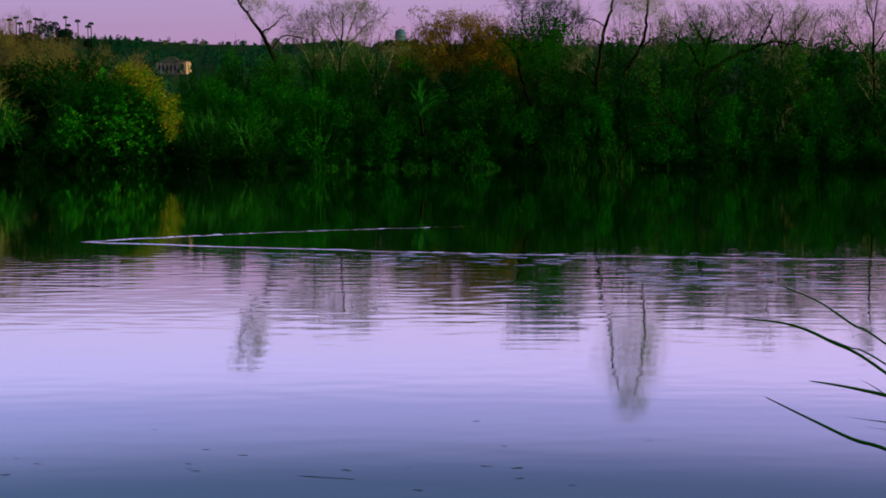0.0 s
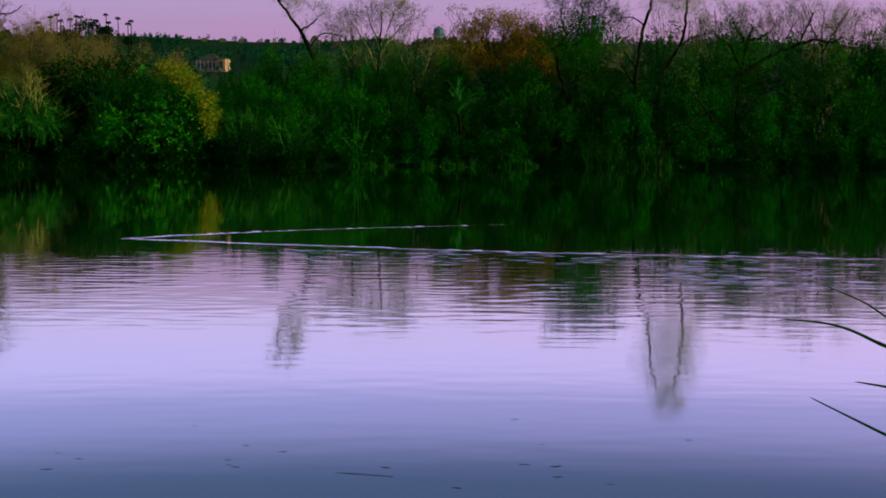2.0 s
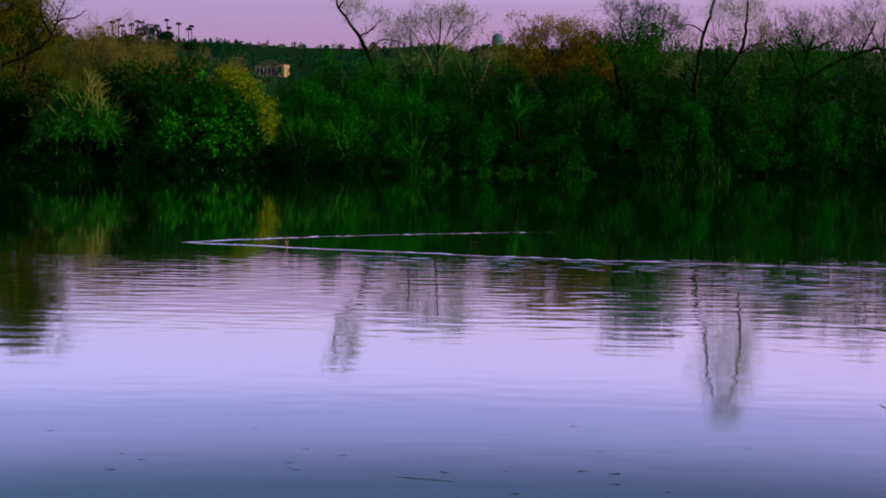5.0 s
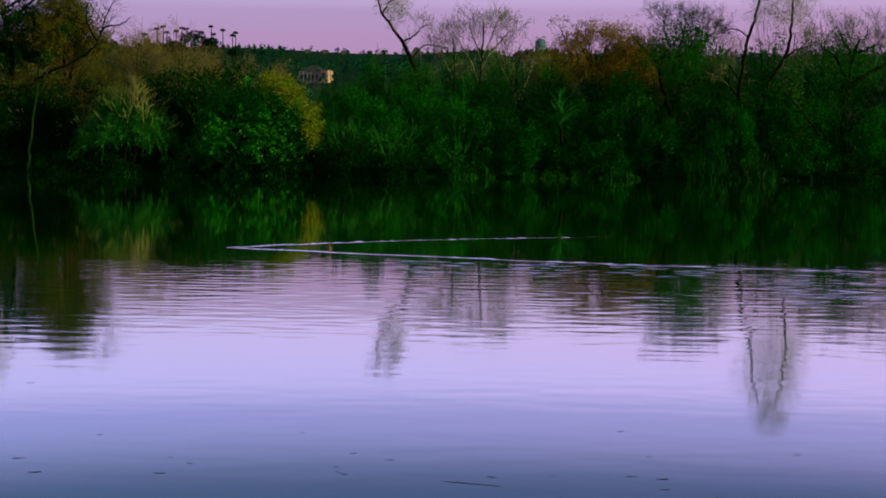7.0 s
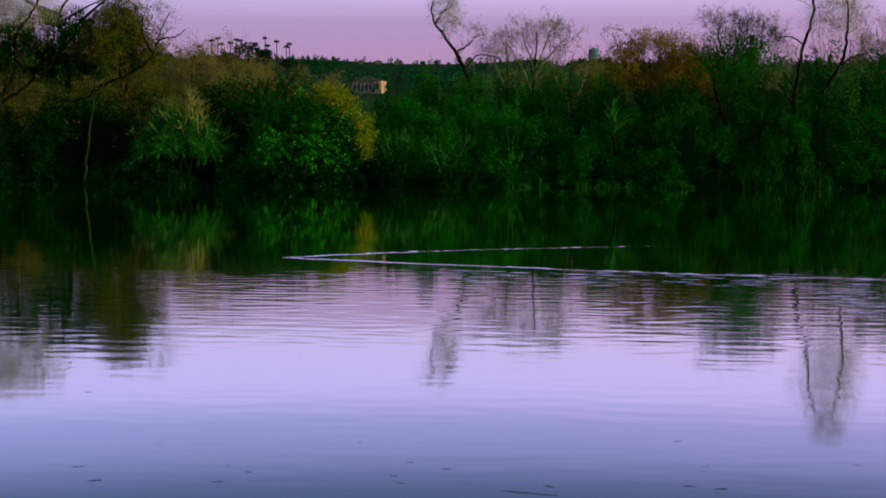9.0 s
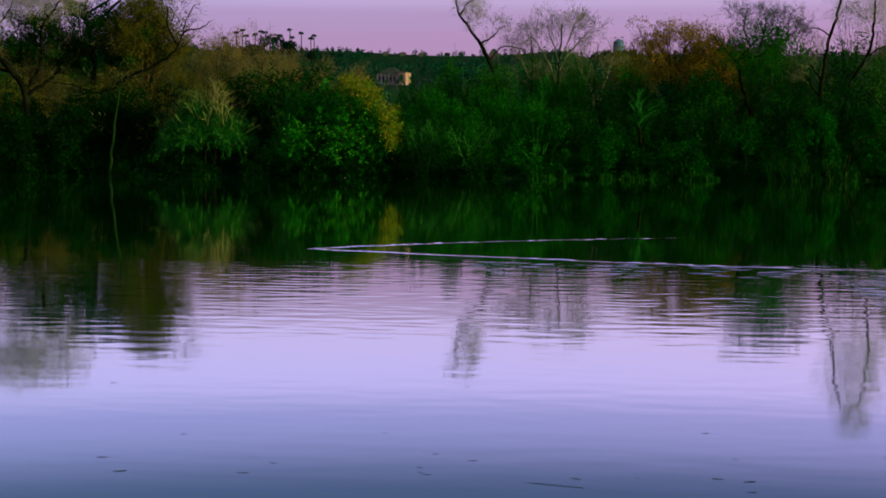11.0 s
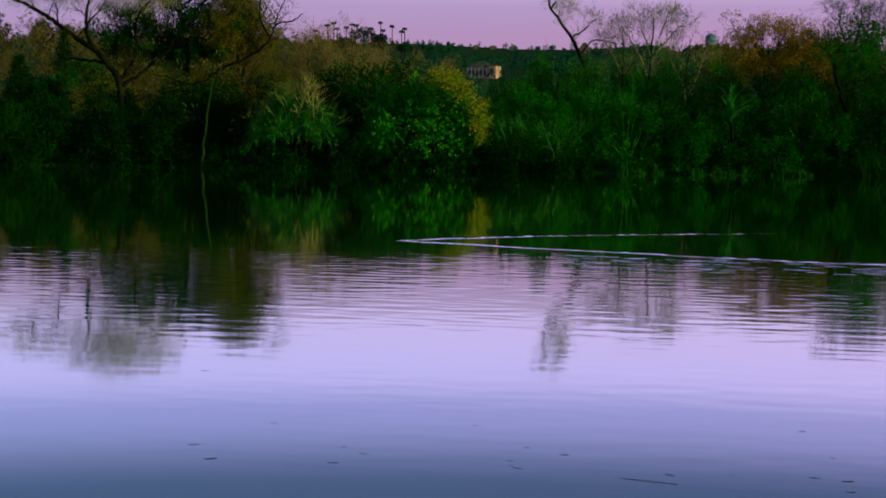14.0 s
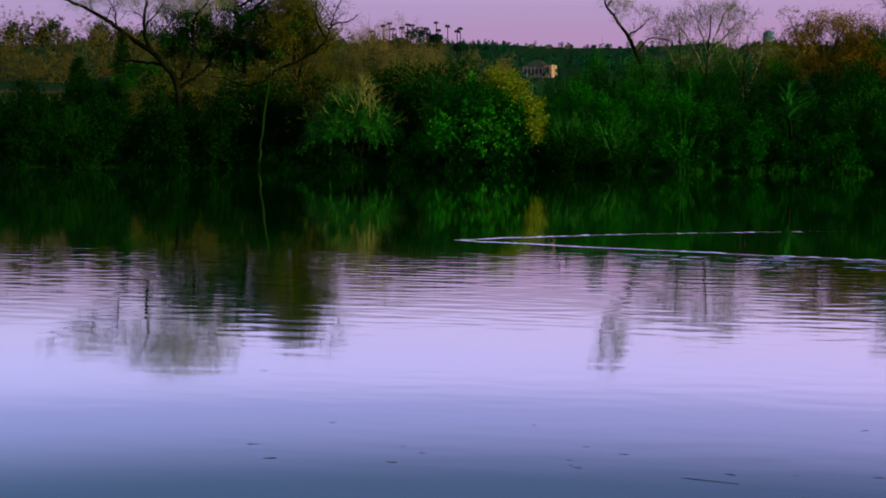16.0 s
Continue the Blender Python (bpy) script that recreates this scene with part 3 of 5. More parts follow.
bare_tree("bare_tree", 165, [
    ([(-10.9, 1.5), (-11.0, 6.0), (-10.6, 10.0), (-10.4, 12.6), (-10.2, 15.6)], 0.20),
    ([(-10.8, 9.6), (-11.6, 11.6), (-12.8, 13.6), (-13.6, 14.8)], 0.10),
    ([(-10.6, 10.6), (-9.4, 12.6), (-8.0, 14.2), (-7.2, 15.0)], 0.10),
    ([(-10.5, 11.6), (-11.2, 13.8), (-11.8, 15.6)], 0.08),
    ([(-10.4, 12.0), (-9.4, 14.2), (-8.9, 15.9)], 0.08)], 42, "bare fan-shaped tree of fine grey twigs", fr=16, length=2.3, depth=2, twig=TWIG, fuzz=3, limb_bark=TWIG)
bare_tree("bare_tree", 167, [
    ([(-13.9, 1.5), (-13.7, 7.0), (-13.4, 11.0), (-13.6, 14.4)], 0.14),
    ([(-13.6, 10.0), (-14.8, 12.4), (-15.6, 13.6)], 0.08)], 43, "small bare tree of fine grey twigs", fr=12, length=2.0, depth=2, limb_bark=TWIG)
bare_tree("bare_tree", 146.2, nearer(1.0325, [
    ([(8.1, 1.1), (7.9, 3.7), (7.6, 5.9), (6.8, 8.6), (6.5, 10.2), (7.0, 10.9), (8.4, 12.5)], 0.26),
    ([(6.6, 10.0), (6.0, 10.7), (5.6, 11.1)], 0.10),
    ([(6.8, 10.6), (8.4, 10.8), (9.5, 12.0), (10.0, 13.2)], 0.12),
    ([(7.5, 11.6), (7.0, 13.0), (7.1, 14.3)], 0.09),
    ([(8.4, 11.6), (8.8, 13.4), (8.8, 14.6)], 0.09),
    ([(9.5, 11.6), (10.7, 12.3), (11.4, 12.9)], 0.08),
    ([(7.8, 7.2), (9.1, 7.9), (10.2, 8.5)], 0.07)]), 44, "bare tree with a bent dark trunk and twiggy crown", twig=BRUSH, fr=12, length=2.0, depth=2,
    crown=([(8.4, 0, 13.0, 2.8, 2.2, 1.6), (10.2, 0, 12.2, 1.8, 1.6, 1.2), (6.6, 0, 11.2, 1.8, 1.6, 1.5), (8.8, 0, 10.4, 2.4, 1.8, 1.7)], 13000, 0.17, OLIVE))
bare_tree("tall_tree", 146.0, nearer(1.0340, [
    ([(13.6, 0.9), (13.5, 3.9), (13.5, 7.1), (13.7, 9.3), (14.2, 12.2), (14.9, 14.6), (15.1, 17.5), (15.7, 19.9)], 0.27),
    ([(15.0, 3.9), (15.7, 6.9), (16.1, 8.5), (17.4, 10.7), (17.8, 12.9), (17.9, 15.0), (17.6, 17.7), (17.0, 20.3)], 0.20),
    ([(13.6, 8.6), (12.8, 9.7), (11.9, 10.3)], 0.08),
    ([(14.3, 12.4), (13.0, 13.1), (11.9, 12.7)], 0.07),
    ([(17.4, 10.7), (18.7, 11.4), (19.6, 11.6)], 0.08),
    ([(13.5, 7.1), (12.7, 8.2), (12.6, 9.0)], 0.09)]), 45, "tall two-stemmed dark tree with a thin pale crown", fr=6, length=2.2, depth=2, fuzz=3,
    crown=([(17.7, 0, 15.6, 2.9, 1.6, 2.3), (17.5, 0, 18.6, 2.6, 1.6, 2.6), (17.4, 0, 21.6, 1.7, 1.2, 1.5)], 25000, 0.11, HAZE))
bare_tree("spreading_tree", 147.0, nearer(1.0251, [
    ([(23.0, 0.9), (22.8, 4.8), (23.2, 8.6), (23.5, 10.7), (24.1, 12.4)], 0.32),
    ([(23.0, 8.0), (24.7, 9.2), (26.6, 10.3), (27.9, 10.8), (28.8, 12.2), (29.4, 13.7)], 0.26),
    ([(27.7, 10.8), (29.6, 11.3), (31.1, 11.1), (32.2, 11.6)], 0.14),
    ([(23.1, 8.8), (22.0, 10.8), (20.7, 11.8)], 0.17),
    ([(23.5, 10.7), (22.8, 12.0), (22.2, 13.1)], 0.14),
    ([(23.7, 11.2), (25.4, 11.8), (26.0, 12.7)], 0.13),
    ([(26.6, 10.3), (27.1, 11.6), (27.9, 12.9)], 0.07)]), 46, "spreading dark tree with long tangled limbs", twig=BARK, fr=11, length=2.2, depth=2,
    crown=([(22.0, 0, 12.0, 2.2, 1.8, 1.3), (24.7, 0, 11.8, 2, 1.8, 1.2), (25.6, 0, 10.1, 2.4, 2, 1.3), (20.9, 0, 10.5, 1.8, 1.6, 1.2), (23.2, 0, 10.2, 2.6, 2, 1.4), (27.8, 0, 11.4, 1.6, 1.4, 1.0)], 9000, 0.15, OLIVE))
bare_tree("bare_tree", 148, [
    ([(40.2, 0.8), (39.9, 5.0), (39.7, 8.7), (39.6, 10.7), (39.7, 13.2), (40.0, 16.0)], 0.20),
    ([(39.5, 9.6), (38.6, 10.6), (37.2, 12.0), (36.2, 13.4)], 0.11),
    ([(39.7, 11.0), (40.8, 12.6), (41.6, 13.8)], 0.09),
    ([(39.7, 13.0), (39.0, 14.4), (38.8, 15.6)], 0.08)], 47, "bare tree with thin grey forked limbs", fr=10, length=2.2, depth=2, twig=TWIG)
bare_tree("bare_tree", 152, [
    ([(32.6, 0.8), (32.4, 6.0), (32.0, 11.0), (32.2, 14.6)], 0.13), ([(32.0, 10.6), (33.4, 13.0), (34.6, 14.8)], 0.08),
    ([(32.0, 11.2), (30.8, 13.4), (30.0, 15.2)], 0.07)], 48, "slender bare tree of fine grey twigs", fr=11, length=2.4, depth=2)
for i, (x, y, h) in enumerate([(11.9, 169, 15.2), (21.4, 168, 14.8), (24.5, 168, 16.0), (28.9, 169, 15.8), (36.9, 168, 16.1), (39.0, 170, 15.0), (45.0, 168, 16.4), (-7.0, 170, 13.7)]):
    s = 1 if i % 2 else -1
    bare_tree("bare_tree", y, [([(x, 2.0), (x + 0.2 * s, h * 0.45), (x - 0.1 * s, h * 0.7), (x + 0.3 * s, h)], 0.12),
                               ([(x, h * 0.55), (x + 1.2 * s, h * 0.75), (x + 2.0 * s, h * 0.95)], 0.07),
                               ([(x, h * 0.6), (x - 1.3 * s, h * 0.78), (x - 2.1 * s, h * 0.93)], 0.07)], 600 + i,
              "slender bare tree of fine mauve-grey twigs", fr=11, length=2.2, depth=2, group="slender bare trees", fuzz=2, limb_bark=TWIG)
bare_tree("dead_branch", 137.4, [([(15.2, 0.3), (16.0, 2.9), (17.6, 3.75), (20.0, 3.85), (21.2, 3.2)], 0.09), ([(20.0, 3.85), (18.6, 5.6), (17.4, 7.0), (16.4, 8.1)], 0.10),
                                 ([(17.6, 3.75), (18.6, 4.6), (19.4, 4.9)], 0.05)], 49, "arching bare branch low over the water", fr=0, category="branch")


def sword_plant(x, y, z, n, length, seed, label, name="sword_plant", width=0.14):
    """A fountain of long stiff blades, each a part of its own."""
    rng = np.random.default_rng(seed)
    ob = thing(name, x, y, z, label, "plant")
    k = 7
    t = np.linspace(0, 1, k)
    wd = width * np.minimum(1, 4 * (1 - t)) * (0.6 + 0.4 * np.sin(t * 3.1))
    r = length * 0.86 * t ** 1.1
    h = length * (0.95 * t - 0.60 * t ** 2.1)
    v = []
    for i in range(k):
        v += [(r[i], -wd[i] / 2, h[i]), (r[i], 0, h[i] - wd[i] * 0.22), (r[i], wd[i] / 2, h[i])]
    f = []
    for i in range(k - 1):
        a = 3 * i
        f += [(a, a + 1, a + 4, a + 3), (a + 1, a + 2, a + 5, a + 4)]
    me = mesh_np("blade", v, f)
    if z > 3:
        part("stem", tubes("stem", [(curve_pts([(0.3, 5.2, 0.6 - z), (0.1, 3.4, -0.5), (0, 0, 0.05)], 5), 0.16, 0.11)], 7), BARK, ob, smooth=True)
    for i in range(n):
        b = part("blade", me, G_WILLOW, ob)
        s = rng.uniform(0.6, 1.1)
        b.matrix_basis = pose(0, 0, 0, rng.normal() * 5, rng.uniform(-58, 8) if z > 3 else rng.uniform(-36, 24), rng.uniform(0, 360)) @ Matrix.Diagonal((s, 1, s, 1))
    return ob


sword_plant(-2.0, 138.0, 4.5, 44, 3.7, 51, "clump of long arching green sword leaves on a short stem", width=0.17)
sword_plant(-13.4, 141.0, 1.2, 16, 1.9, 52, "low clump of arching green blades at the waterside", width=0.09)

for i, (x, n, s) in enumerate([(-11.2, 18, 1.7), (-8.2, 16, 1.5), (-6.4, 12, 1.1), (-0.7, 14, 1.1), (3.4, 16, 1.0), (-16.0, 14, 1.6)]):
    sword_plant(x, 138.6, 0.15, n, s, 530 + i, "arching tuft of green waterside blades", "waterside_tuft", 0.07)


def reed_bed(x0, x1, y0, y1, n, h, seed, label, material):
    rng = np.random.default_rng(seed)
    bx, by = rng.uniform(x0, x1, n), rng.uniform(y0, y1, n)
    bz = np.maximum(land(bx, by), -0.05)
    d = unit(np.stack([rng.normal(size=n) * 0.34, rng.normal(size=n) * 0.3, np.ones(n)], -1))
    tuft = np.clip(0.62 + 0.34 * np.sin(bx * 2.3 + 1.4 * np.sin(bx * 0.9 + seed)) + 0.22 * np.sin(bx * 5.1 + seed), 0.12, 1.25)
    L = (h * tuft * rng.uniform(0.5, 1.25, n))[:, None]
    a = rng.uniform(0, np.pi, n)
    s = np.stack([np.cos(a), np.sin(a), 0 * a], -1) * 0.028
    p = np.stack([bx, by, bz], -1)
    bend = np.stack([rng.normal(size=n) * 0.16, rng.normal(size=n) * 0.16, -0.05 * np.ones(n)], -1) * L
    m, e = p + d * L * 0.55, p + d * L + bend
    v = np.stack([p - s, p + s, m + s * 0.8, m - s * 0.8, e + s * 0.1, e - s * 0.1], 1).reshape(-1, 3)
    k = np.arange(n)[:, None] * 6
    f = np.concatenate([k + [[0, 1, 2, 3]], k + [[3, 2, 4, 5]]])
    return tagged(part("reeds", mesh_np("reeds", v, f), material), label, "reeds", kind="stuff")


reed_bed(9.0, 16.4, 137.4, 138.8, 480, 2.8, 61, "stand of tall reeds at the far waterline", REED_DRY)
reed_bed(-11.6, -7.4, 137.2, 138.6, 230, 0.95, 62, "low tufts of grass along the waterline", REED_DRY)
reed_bed(-5.2, 0.4, 137.4, 138.8, 250, 0.85, 67, "low tufts of grass along the waterline", REED_DRY)
reed_bed(1.4, 4.9, 136.6, 137.8, 420, 0.8, 63, "pale grass tussock jutting into the water", REED_DRY)
reed_bed(16, 44, 139, 141, 600, 0.6, 64, "dark grass along the shaded waterline", REED)
reed_bed(-84, -24, 135.5, 142, 500, 0.45, 65, "dark waterside grass under the trees", REED)


reed_bed(-122, -52, 156, 215, 9000, 0.7, 66, "dry brown grass on the slope behind the bank", BROWN)


def shoot_bush(x, y, w, h, n, seed):
    """A leafless bush: crooked pale shoots that fork and spread from the ground."""
    rng = np.random.default_rng(seed)
    z = max(ground_z(x, y), 0) - 0.1
    ob = thing("shoot_bush", x, y, z, "leafless bush of crooked pale green shoots on the bank", "bush", "leafless bushes")
    tips = []
    for i in range(n):
        a, q = rng.uniform(0, 2 * np.pi), rng.uniform(0.2, 1.0)
        end = np.array([w / 2 * q * np.cos(a), w * 0.3 * q * np.sin(a) - 0.6, h * rng.uniform(0.6, 0.8)])
        line = curve_pts([(rng.normal() * 0.2, rng.normal() * 0.2, 0), end * [0.4, 0.4, 0.55] + rng.normal(size=3) * 0.25, end], 5)
        part("shoot", tubes("shoot", [(line, 0.04, 0.022)], 5), PALE_SHOOT, ob, smooth=True)
        fringe(rng, line, 0.05, tips, 6, h * 0.26, 1, 0.45, lift=0.2, up=0.3)
    tagged(part("side_shoot_mass", tubes("side_shoot_mass", tips, 3), PALE_SHOOT, ob), kind="stuff")
    return ob


for i, (x, w, h, n) in enumerate([(-20.6, 5.0, 6.6, 12), (-16.8, 5.6, 6.2, 13), (-33.6, 4.4, 10.6, 8)]):
    shoot_bush(x, 140.4, w, h, n, 700 + i)

# ---------------------------------------------------------------- far bank, left
# unlit top of the big bush, put into a second, darker-leaved bush
shrub(-33.0, 145.6, 17.5, 9.8, G_DEEP, 200, "tall bush over the water, its unlit top in darker leaves", n=24000, leaf=0.24, depth=8, lumps=90, stems=60,
      name="dark_bush", group="", category="bush", size=0.17, low=0.08, hollow=0.10, tuft=0.15)
shrub(-29.4, 141.4, 14.0, 8.7, G_BRIGHT, 201, "big rounded bush with glossy green leaves over the water", n=30000, leaf=0.25, depth=9, lumps=100, stems=50, tuft=0.13,
      name="big_bush", group="", category="bush", size=0.16, stem_mat=BRUSH, low=0.06, hollow=0.10)


def yellow_bush(seed):
    """Yellow leaves along the right shoulder of the big bush, on stems of their own."""
    rng = np.random.default_rng(seed)
    x0, y0 = -26.0, 141.4
    ob = thing("yellow_bush", x0, y0, 0.2, "yellow leaves over the big bush's right shoulder", "bush")
    L = []
    for i in range(46):
        a = rng.uniform(0.02, 1.2)
        r = rng.uniform(0.92, 1.04)
        L.append((-4.6 + 7.4 * math.cos(a) * r, rng.uniform(-4.2, 0.4), 0.6 + 7.8 * math.sin(a + 0.25) * r, rng.uniform(0.3, 0.75), rng.uniform(0.5, 0.9), rng.uniform(0.25, 0.55)))
    p, d = lump_points(rng, L, 6400, tuft=0.24)
    part("crown", leaves("crown", p, d, 0.20, rng, 0.3), Y_GOLD, ob)
    lines = [(curve_pts([(rng.normal() * 0.3, 0, 0), (q[0] * 0.5, q[1] * 0.4, q[2] * 0.6), q[:3]], 3), 0.03, 0.01) for q in L[::3]]
    tagged(part("stem_tangle", tubes("stem_tangle", lines, 3), BRUSH, ob), kind="stuff")
    return ob


yellow_bush(202)
shrub(-37.6, 146.0, 13.0, 10.1, G_DEEP, 206, "dark green bush merging with the big bush", n=12000, leaf=0.23, depth=6, lumps=40, group="", name="dark_bush", category="bush")
shrub(-41.0, 148.6, 12.0, 9.4, G_DEEP, 203, "dark green bush behind the willow", n=9000, leaf=0.23, depth=7, lumps=40, group="", name="dark_bush", category="bush")
shrub(-49.4, 143.2, 9.0, 8.0, G_EVER_SHADE, 208, "shrub filling the shaded bank, shade put into its colour", n=9000, leaf=0.22, stems=14)
shrub(-51.6, 145.6, 8.5, 7.9, G_EVER_SHADE, 207, "low shrub on the shaded bank, shade put into its colour", n=8500, leaf=0.22, stems=14)
shrub(-47.0, 149.5, 12.0, 8.8, G_EVER_SHADE, 204, "dark green bush behind the willow", n=9000, leaf=0.23, depth=7, lumps=36, group="", name="dark_bush", category="bush")


# low shrubs added to stand for the shade under bush and willow
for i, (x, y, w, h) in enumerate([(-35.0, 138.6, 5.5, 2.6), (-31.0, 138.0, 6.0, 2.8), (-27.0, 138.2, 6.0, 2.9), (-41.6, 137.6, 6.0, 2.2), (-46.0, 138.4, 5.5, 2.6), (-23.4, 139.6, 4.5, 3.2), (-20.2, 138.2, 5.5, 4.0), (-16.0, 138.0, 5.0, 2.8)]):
    shrub(x, y, w, h, G_EVER_SHADE, 260 + i, "low dark shrub added for shade at the water's edge", n=6000, leaf=0.17, stems=10, depth=3.4)


def willow(x, y, w, h, seed):
    """A skirt of fine hanging shoots below a crown of forked upright twigs, dry and tan at the top."""
    rng = np.random.default_rng(seed)
    z = max(ground_z(x, y), 0) - 0.2
    ob = thing("willow_bush", x, y, z, "pale willow bush with spreading shoots and dry tan tips", "bush")
    lines, dry, pale, pts, ways = [], [], [], [], []
    for i in range(620):
        a, q = rng.uniform(0, 2 * np.pi), rng.uniform(0.1, 1.0) ** 0.7
        rx, ry = w / 2 * q * np.cos(a), w * 0.42 * q * np.sin(a)
        top = h * (0.86 - 0.40 * q * q) * rng.uniform(0.72, 1.03)
        hang = max(top - h * rng.uniform(-0.06, 0.30) * q, h * 0.16)
        line = curve_pts([(rng.normal() * 0.3, rng.normal() * 0.3, 0), (rx * 0.4, ry * 0.4, top * 0.7), (rx * 0.85, ry * 0.85, top), (rx * 1.08, ry * 1.08, hang)], 6)
        line[9:] += np.cumsum(rng.normal(size=(len(line) - 9, 3)) * 0.05, 0)
        lines.append((line[8:], 0.028, 0.009))
        k = rng.uniform(9, 17.9, 18).astype(int)
        pts.append(line[k] + rng.normal(size=(18, 3)) * 0.10)
        ways.append(line[np.minimum(k + 1, 18)] - line[k - 1] + np.array([rx, ry, 0]) * 0.05)
    for i in range(64):
        a, q = rng.uniform(0, 2 * np.pi), rng.uniform(0.15, 1.0)
        p = np.array([w * 0.44 * np.cos(a) * q, w * 0.36 * np.sin(a) * q, h * (0.80 - 0.36 * q * q)])
        tan = abs(p[0] - 1.4) < 1.0 and p[2] > h * 0.62
        sprays(rng, p, (np.cos(a) * 1.3 * q, np.sin(a) * 1.1 * q - 0.2, 0.8), h * (0.22 if tan else 0.17), 0.06, 2, dry if tan else pale, lift=0.35, angle=0.75, kids=(2, 3))
    for i in range(11):
        p = np.array([1.4 + rng.normal() * 0.6, rng.normal() * 0.8 - 0.6, h * rng.uniform(0.56, 0.76)])
        sprays(rng, p, (rng.normal() * 0.45, rng.normal() * 0.3, 1), h * 0.24, 0.06, 2, dry, lift=0.3, angle=0.75, kids=(2, 3))
    for i in range(5):
        line = curve_pts([(rng.normal() * 0.4, rng.normal() * 0.4, 0), (rng.normal() * 0.8, rng.normal() * 0.6, h * 0.4), (rng.normal() * 1.6, rng.normal(), h * 0.75)], 5)
        part("trunk", tubes("trunk", [(line, 0.12, 0.03)], 6), BARK, ob, smooth=True)
    part("crown", leaves("crown", np.vstack(pts), unit(np.vstack(ways)), 0.42, rng, 0.15, 0.11, 0.5), G_WILLOW, ob)
    tagged(part("shoot_mass", tubes("shoot_mass", lines, 3), GREEN_STEM, ob), kind="stuff")
    tagged(part("forked_twig_mass", tubes("forked_twig_mass", pale, 3), OLIVE_TWIG, ob, "pale olive forked twigs"), kind="stuff")
    tagged(part("dry_tip_mass", tubes("dry_tip_mass", dry, 3), TAN_TWIG, ob, "tan leafless tips"), kind="stuff")
    return ob


willow(-40.6, 139.8, 9.4, 8.2, 205)

# the shade over this bank is put into the leaf colour
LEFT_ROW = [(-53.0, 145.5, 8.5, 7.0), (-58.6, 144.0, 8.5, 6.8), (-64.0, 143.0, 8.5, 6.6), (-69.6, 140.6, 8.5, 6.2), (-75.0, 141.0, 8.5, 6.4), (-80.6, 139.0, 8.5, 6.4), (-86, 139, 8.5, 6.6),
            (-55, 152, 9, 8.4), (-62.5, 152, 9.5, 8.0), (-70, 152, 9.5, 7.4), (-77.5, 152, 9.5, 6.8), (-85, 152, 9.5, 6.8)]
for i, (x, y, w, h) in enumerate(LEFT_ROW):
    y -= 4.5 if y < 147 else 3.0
    shrub(x, y, w, h, G_EVER_SHADE, 220 + i, "low shrub on the shaded bank, shade put into its colour", n=12000, leaf=0.22, stems=14, lumps=44, size=0.2)
shrub(-66.4, 136.4, 4.8, 6.0, G_EVER_SHADE, 235, "dim green shrub of upright shoots at the shaded waterline", n=5000, leaf=0.16, stems=90, poke=1.12)

bare_tree("big_bare_tree", 146, [
    ([(-59.6, 0.3), (-59.8, 4.0), (-60.1, 7.9), (-61.6, 10.0), (-62.8, 11.2), (-65.0, 12.5), (-67.4, 14.2), (-69.4, 15.3), (-72.4, 16.6), (-74.2, 17.8)], 0.42),
    ([(-62.6, 11.0), (-63.4, 12.6), (-63.5, 14.4), (-63.3, 16.4), (-64.2, 18.8)], 0.25),
    ([(-60.1, 7.9), (-59.0, 9.6), (-58.4, 11.4), (-58.4, 14.0), (-57.2, 15.6), (-56.0, 17.6)], 0.28),
    ([(-59.9, 7.6), (-57.8, 9.0), (-56.2, 10.2), (-55.0, 11.2), (-54.6, 12.4)], 0.21),
    ([(-61.4, 9.8), (-64.0, 10.2), (-66.0, 10.3), (-66.8, 11.4)], 0.17),
    ([(-63.4, 13.6), (-61.8, 15.4), (-60.8, 17.6)], 0.10),
    ([(-65.0, 12.5), (-66.4, 13.4), (-66.6, 15.0), (-67.8, 17.0)], 0.10),
    ([(-58.4, 12.0), (-60.0, 13.0), (-60.6, 14.0)], 0.08)], 241, "big dark bare tree with long spreading limbs", fr=8, length=2.4, depth=2, twig=BARK, fuzz=1,
    crown=([(-63.0, 0, 17.4, 4.6, 2.5, 2.8), (-57.4, 0, 17.4, 3.8, 2.2, 2.8), (-60.4, 0, 18.4, 3.6, 2.2, 2.4), (-69.6, 0, 17.2, 2.6, 1.8, 1.9)], 50000, 0.12, HAZE))
bare_tree("leaning_tree", 138.0, nearer(0.9623, [
    ([(-50.9, 0.4), (-50.6, 3.0), (-50.1, 6.8), (-49.9, 8.8), (-49.7, 10.6)], 0.19),
    ([(-50.2, 8.4), (-48.7, 9.3), (-46.5, 10.2), (-44.6, 11.5), (-44.1, 12.4), (-43.6, 13.3), (-42.2, 13.6), (-41.2, 14.2)], 0.17),
    ([(-44.2, 12.0), (-45.2, 13.6), (-45.2, 15.2), (-44.6, 16.8)], 0.09),
    ([(-43.8, 13.0), (-43.4, 14.6), (-42.6, 15.8)], 0.07),
    ([(-50.2, 8.2), (-52.1, 7.7), (-54.4, 8.4), (-57.2, 8.8)], 0.11)]), 242, "leaning tree with a mossy curved stem and one long low limb", fr=7, length=1.9, depth=2, bark=GREEN_BARK, limb_bark=BARK, twig=BARK, fuzz=1)


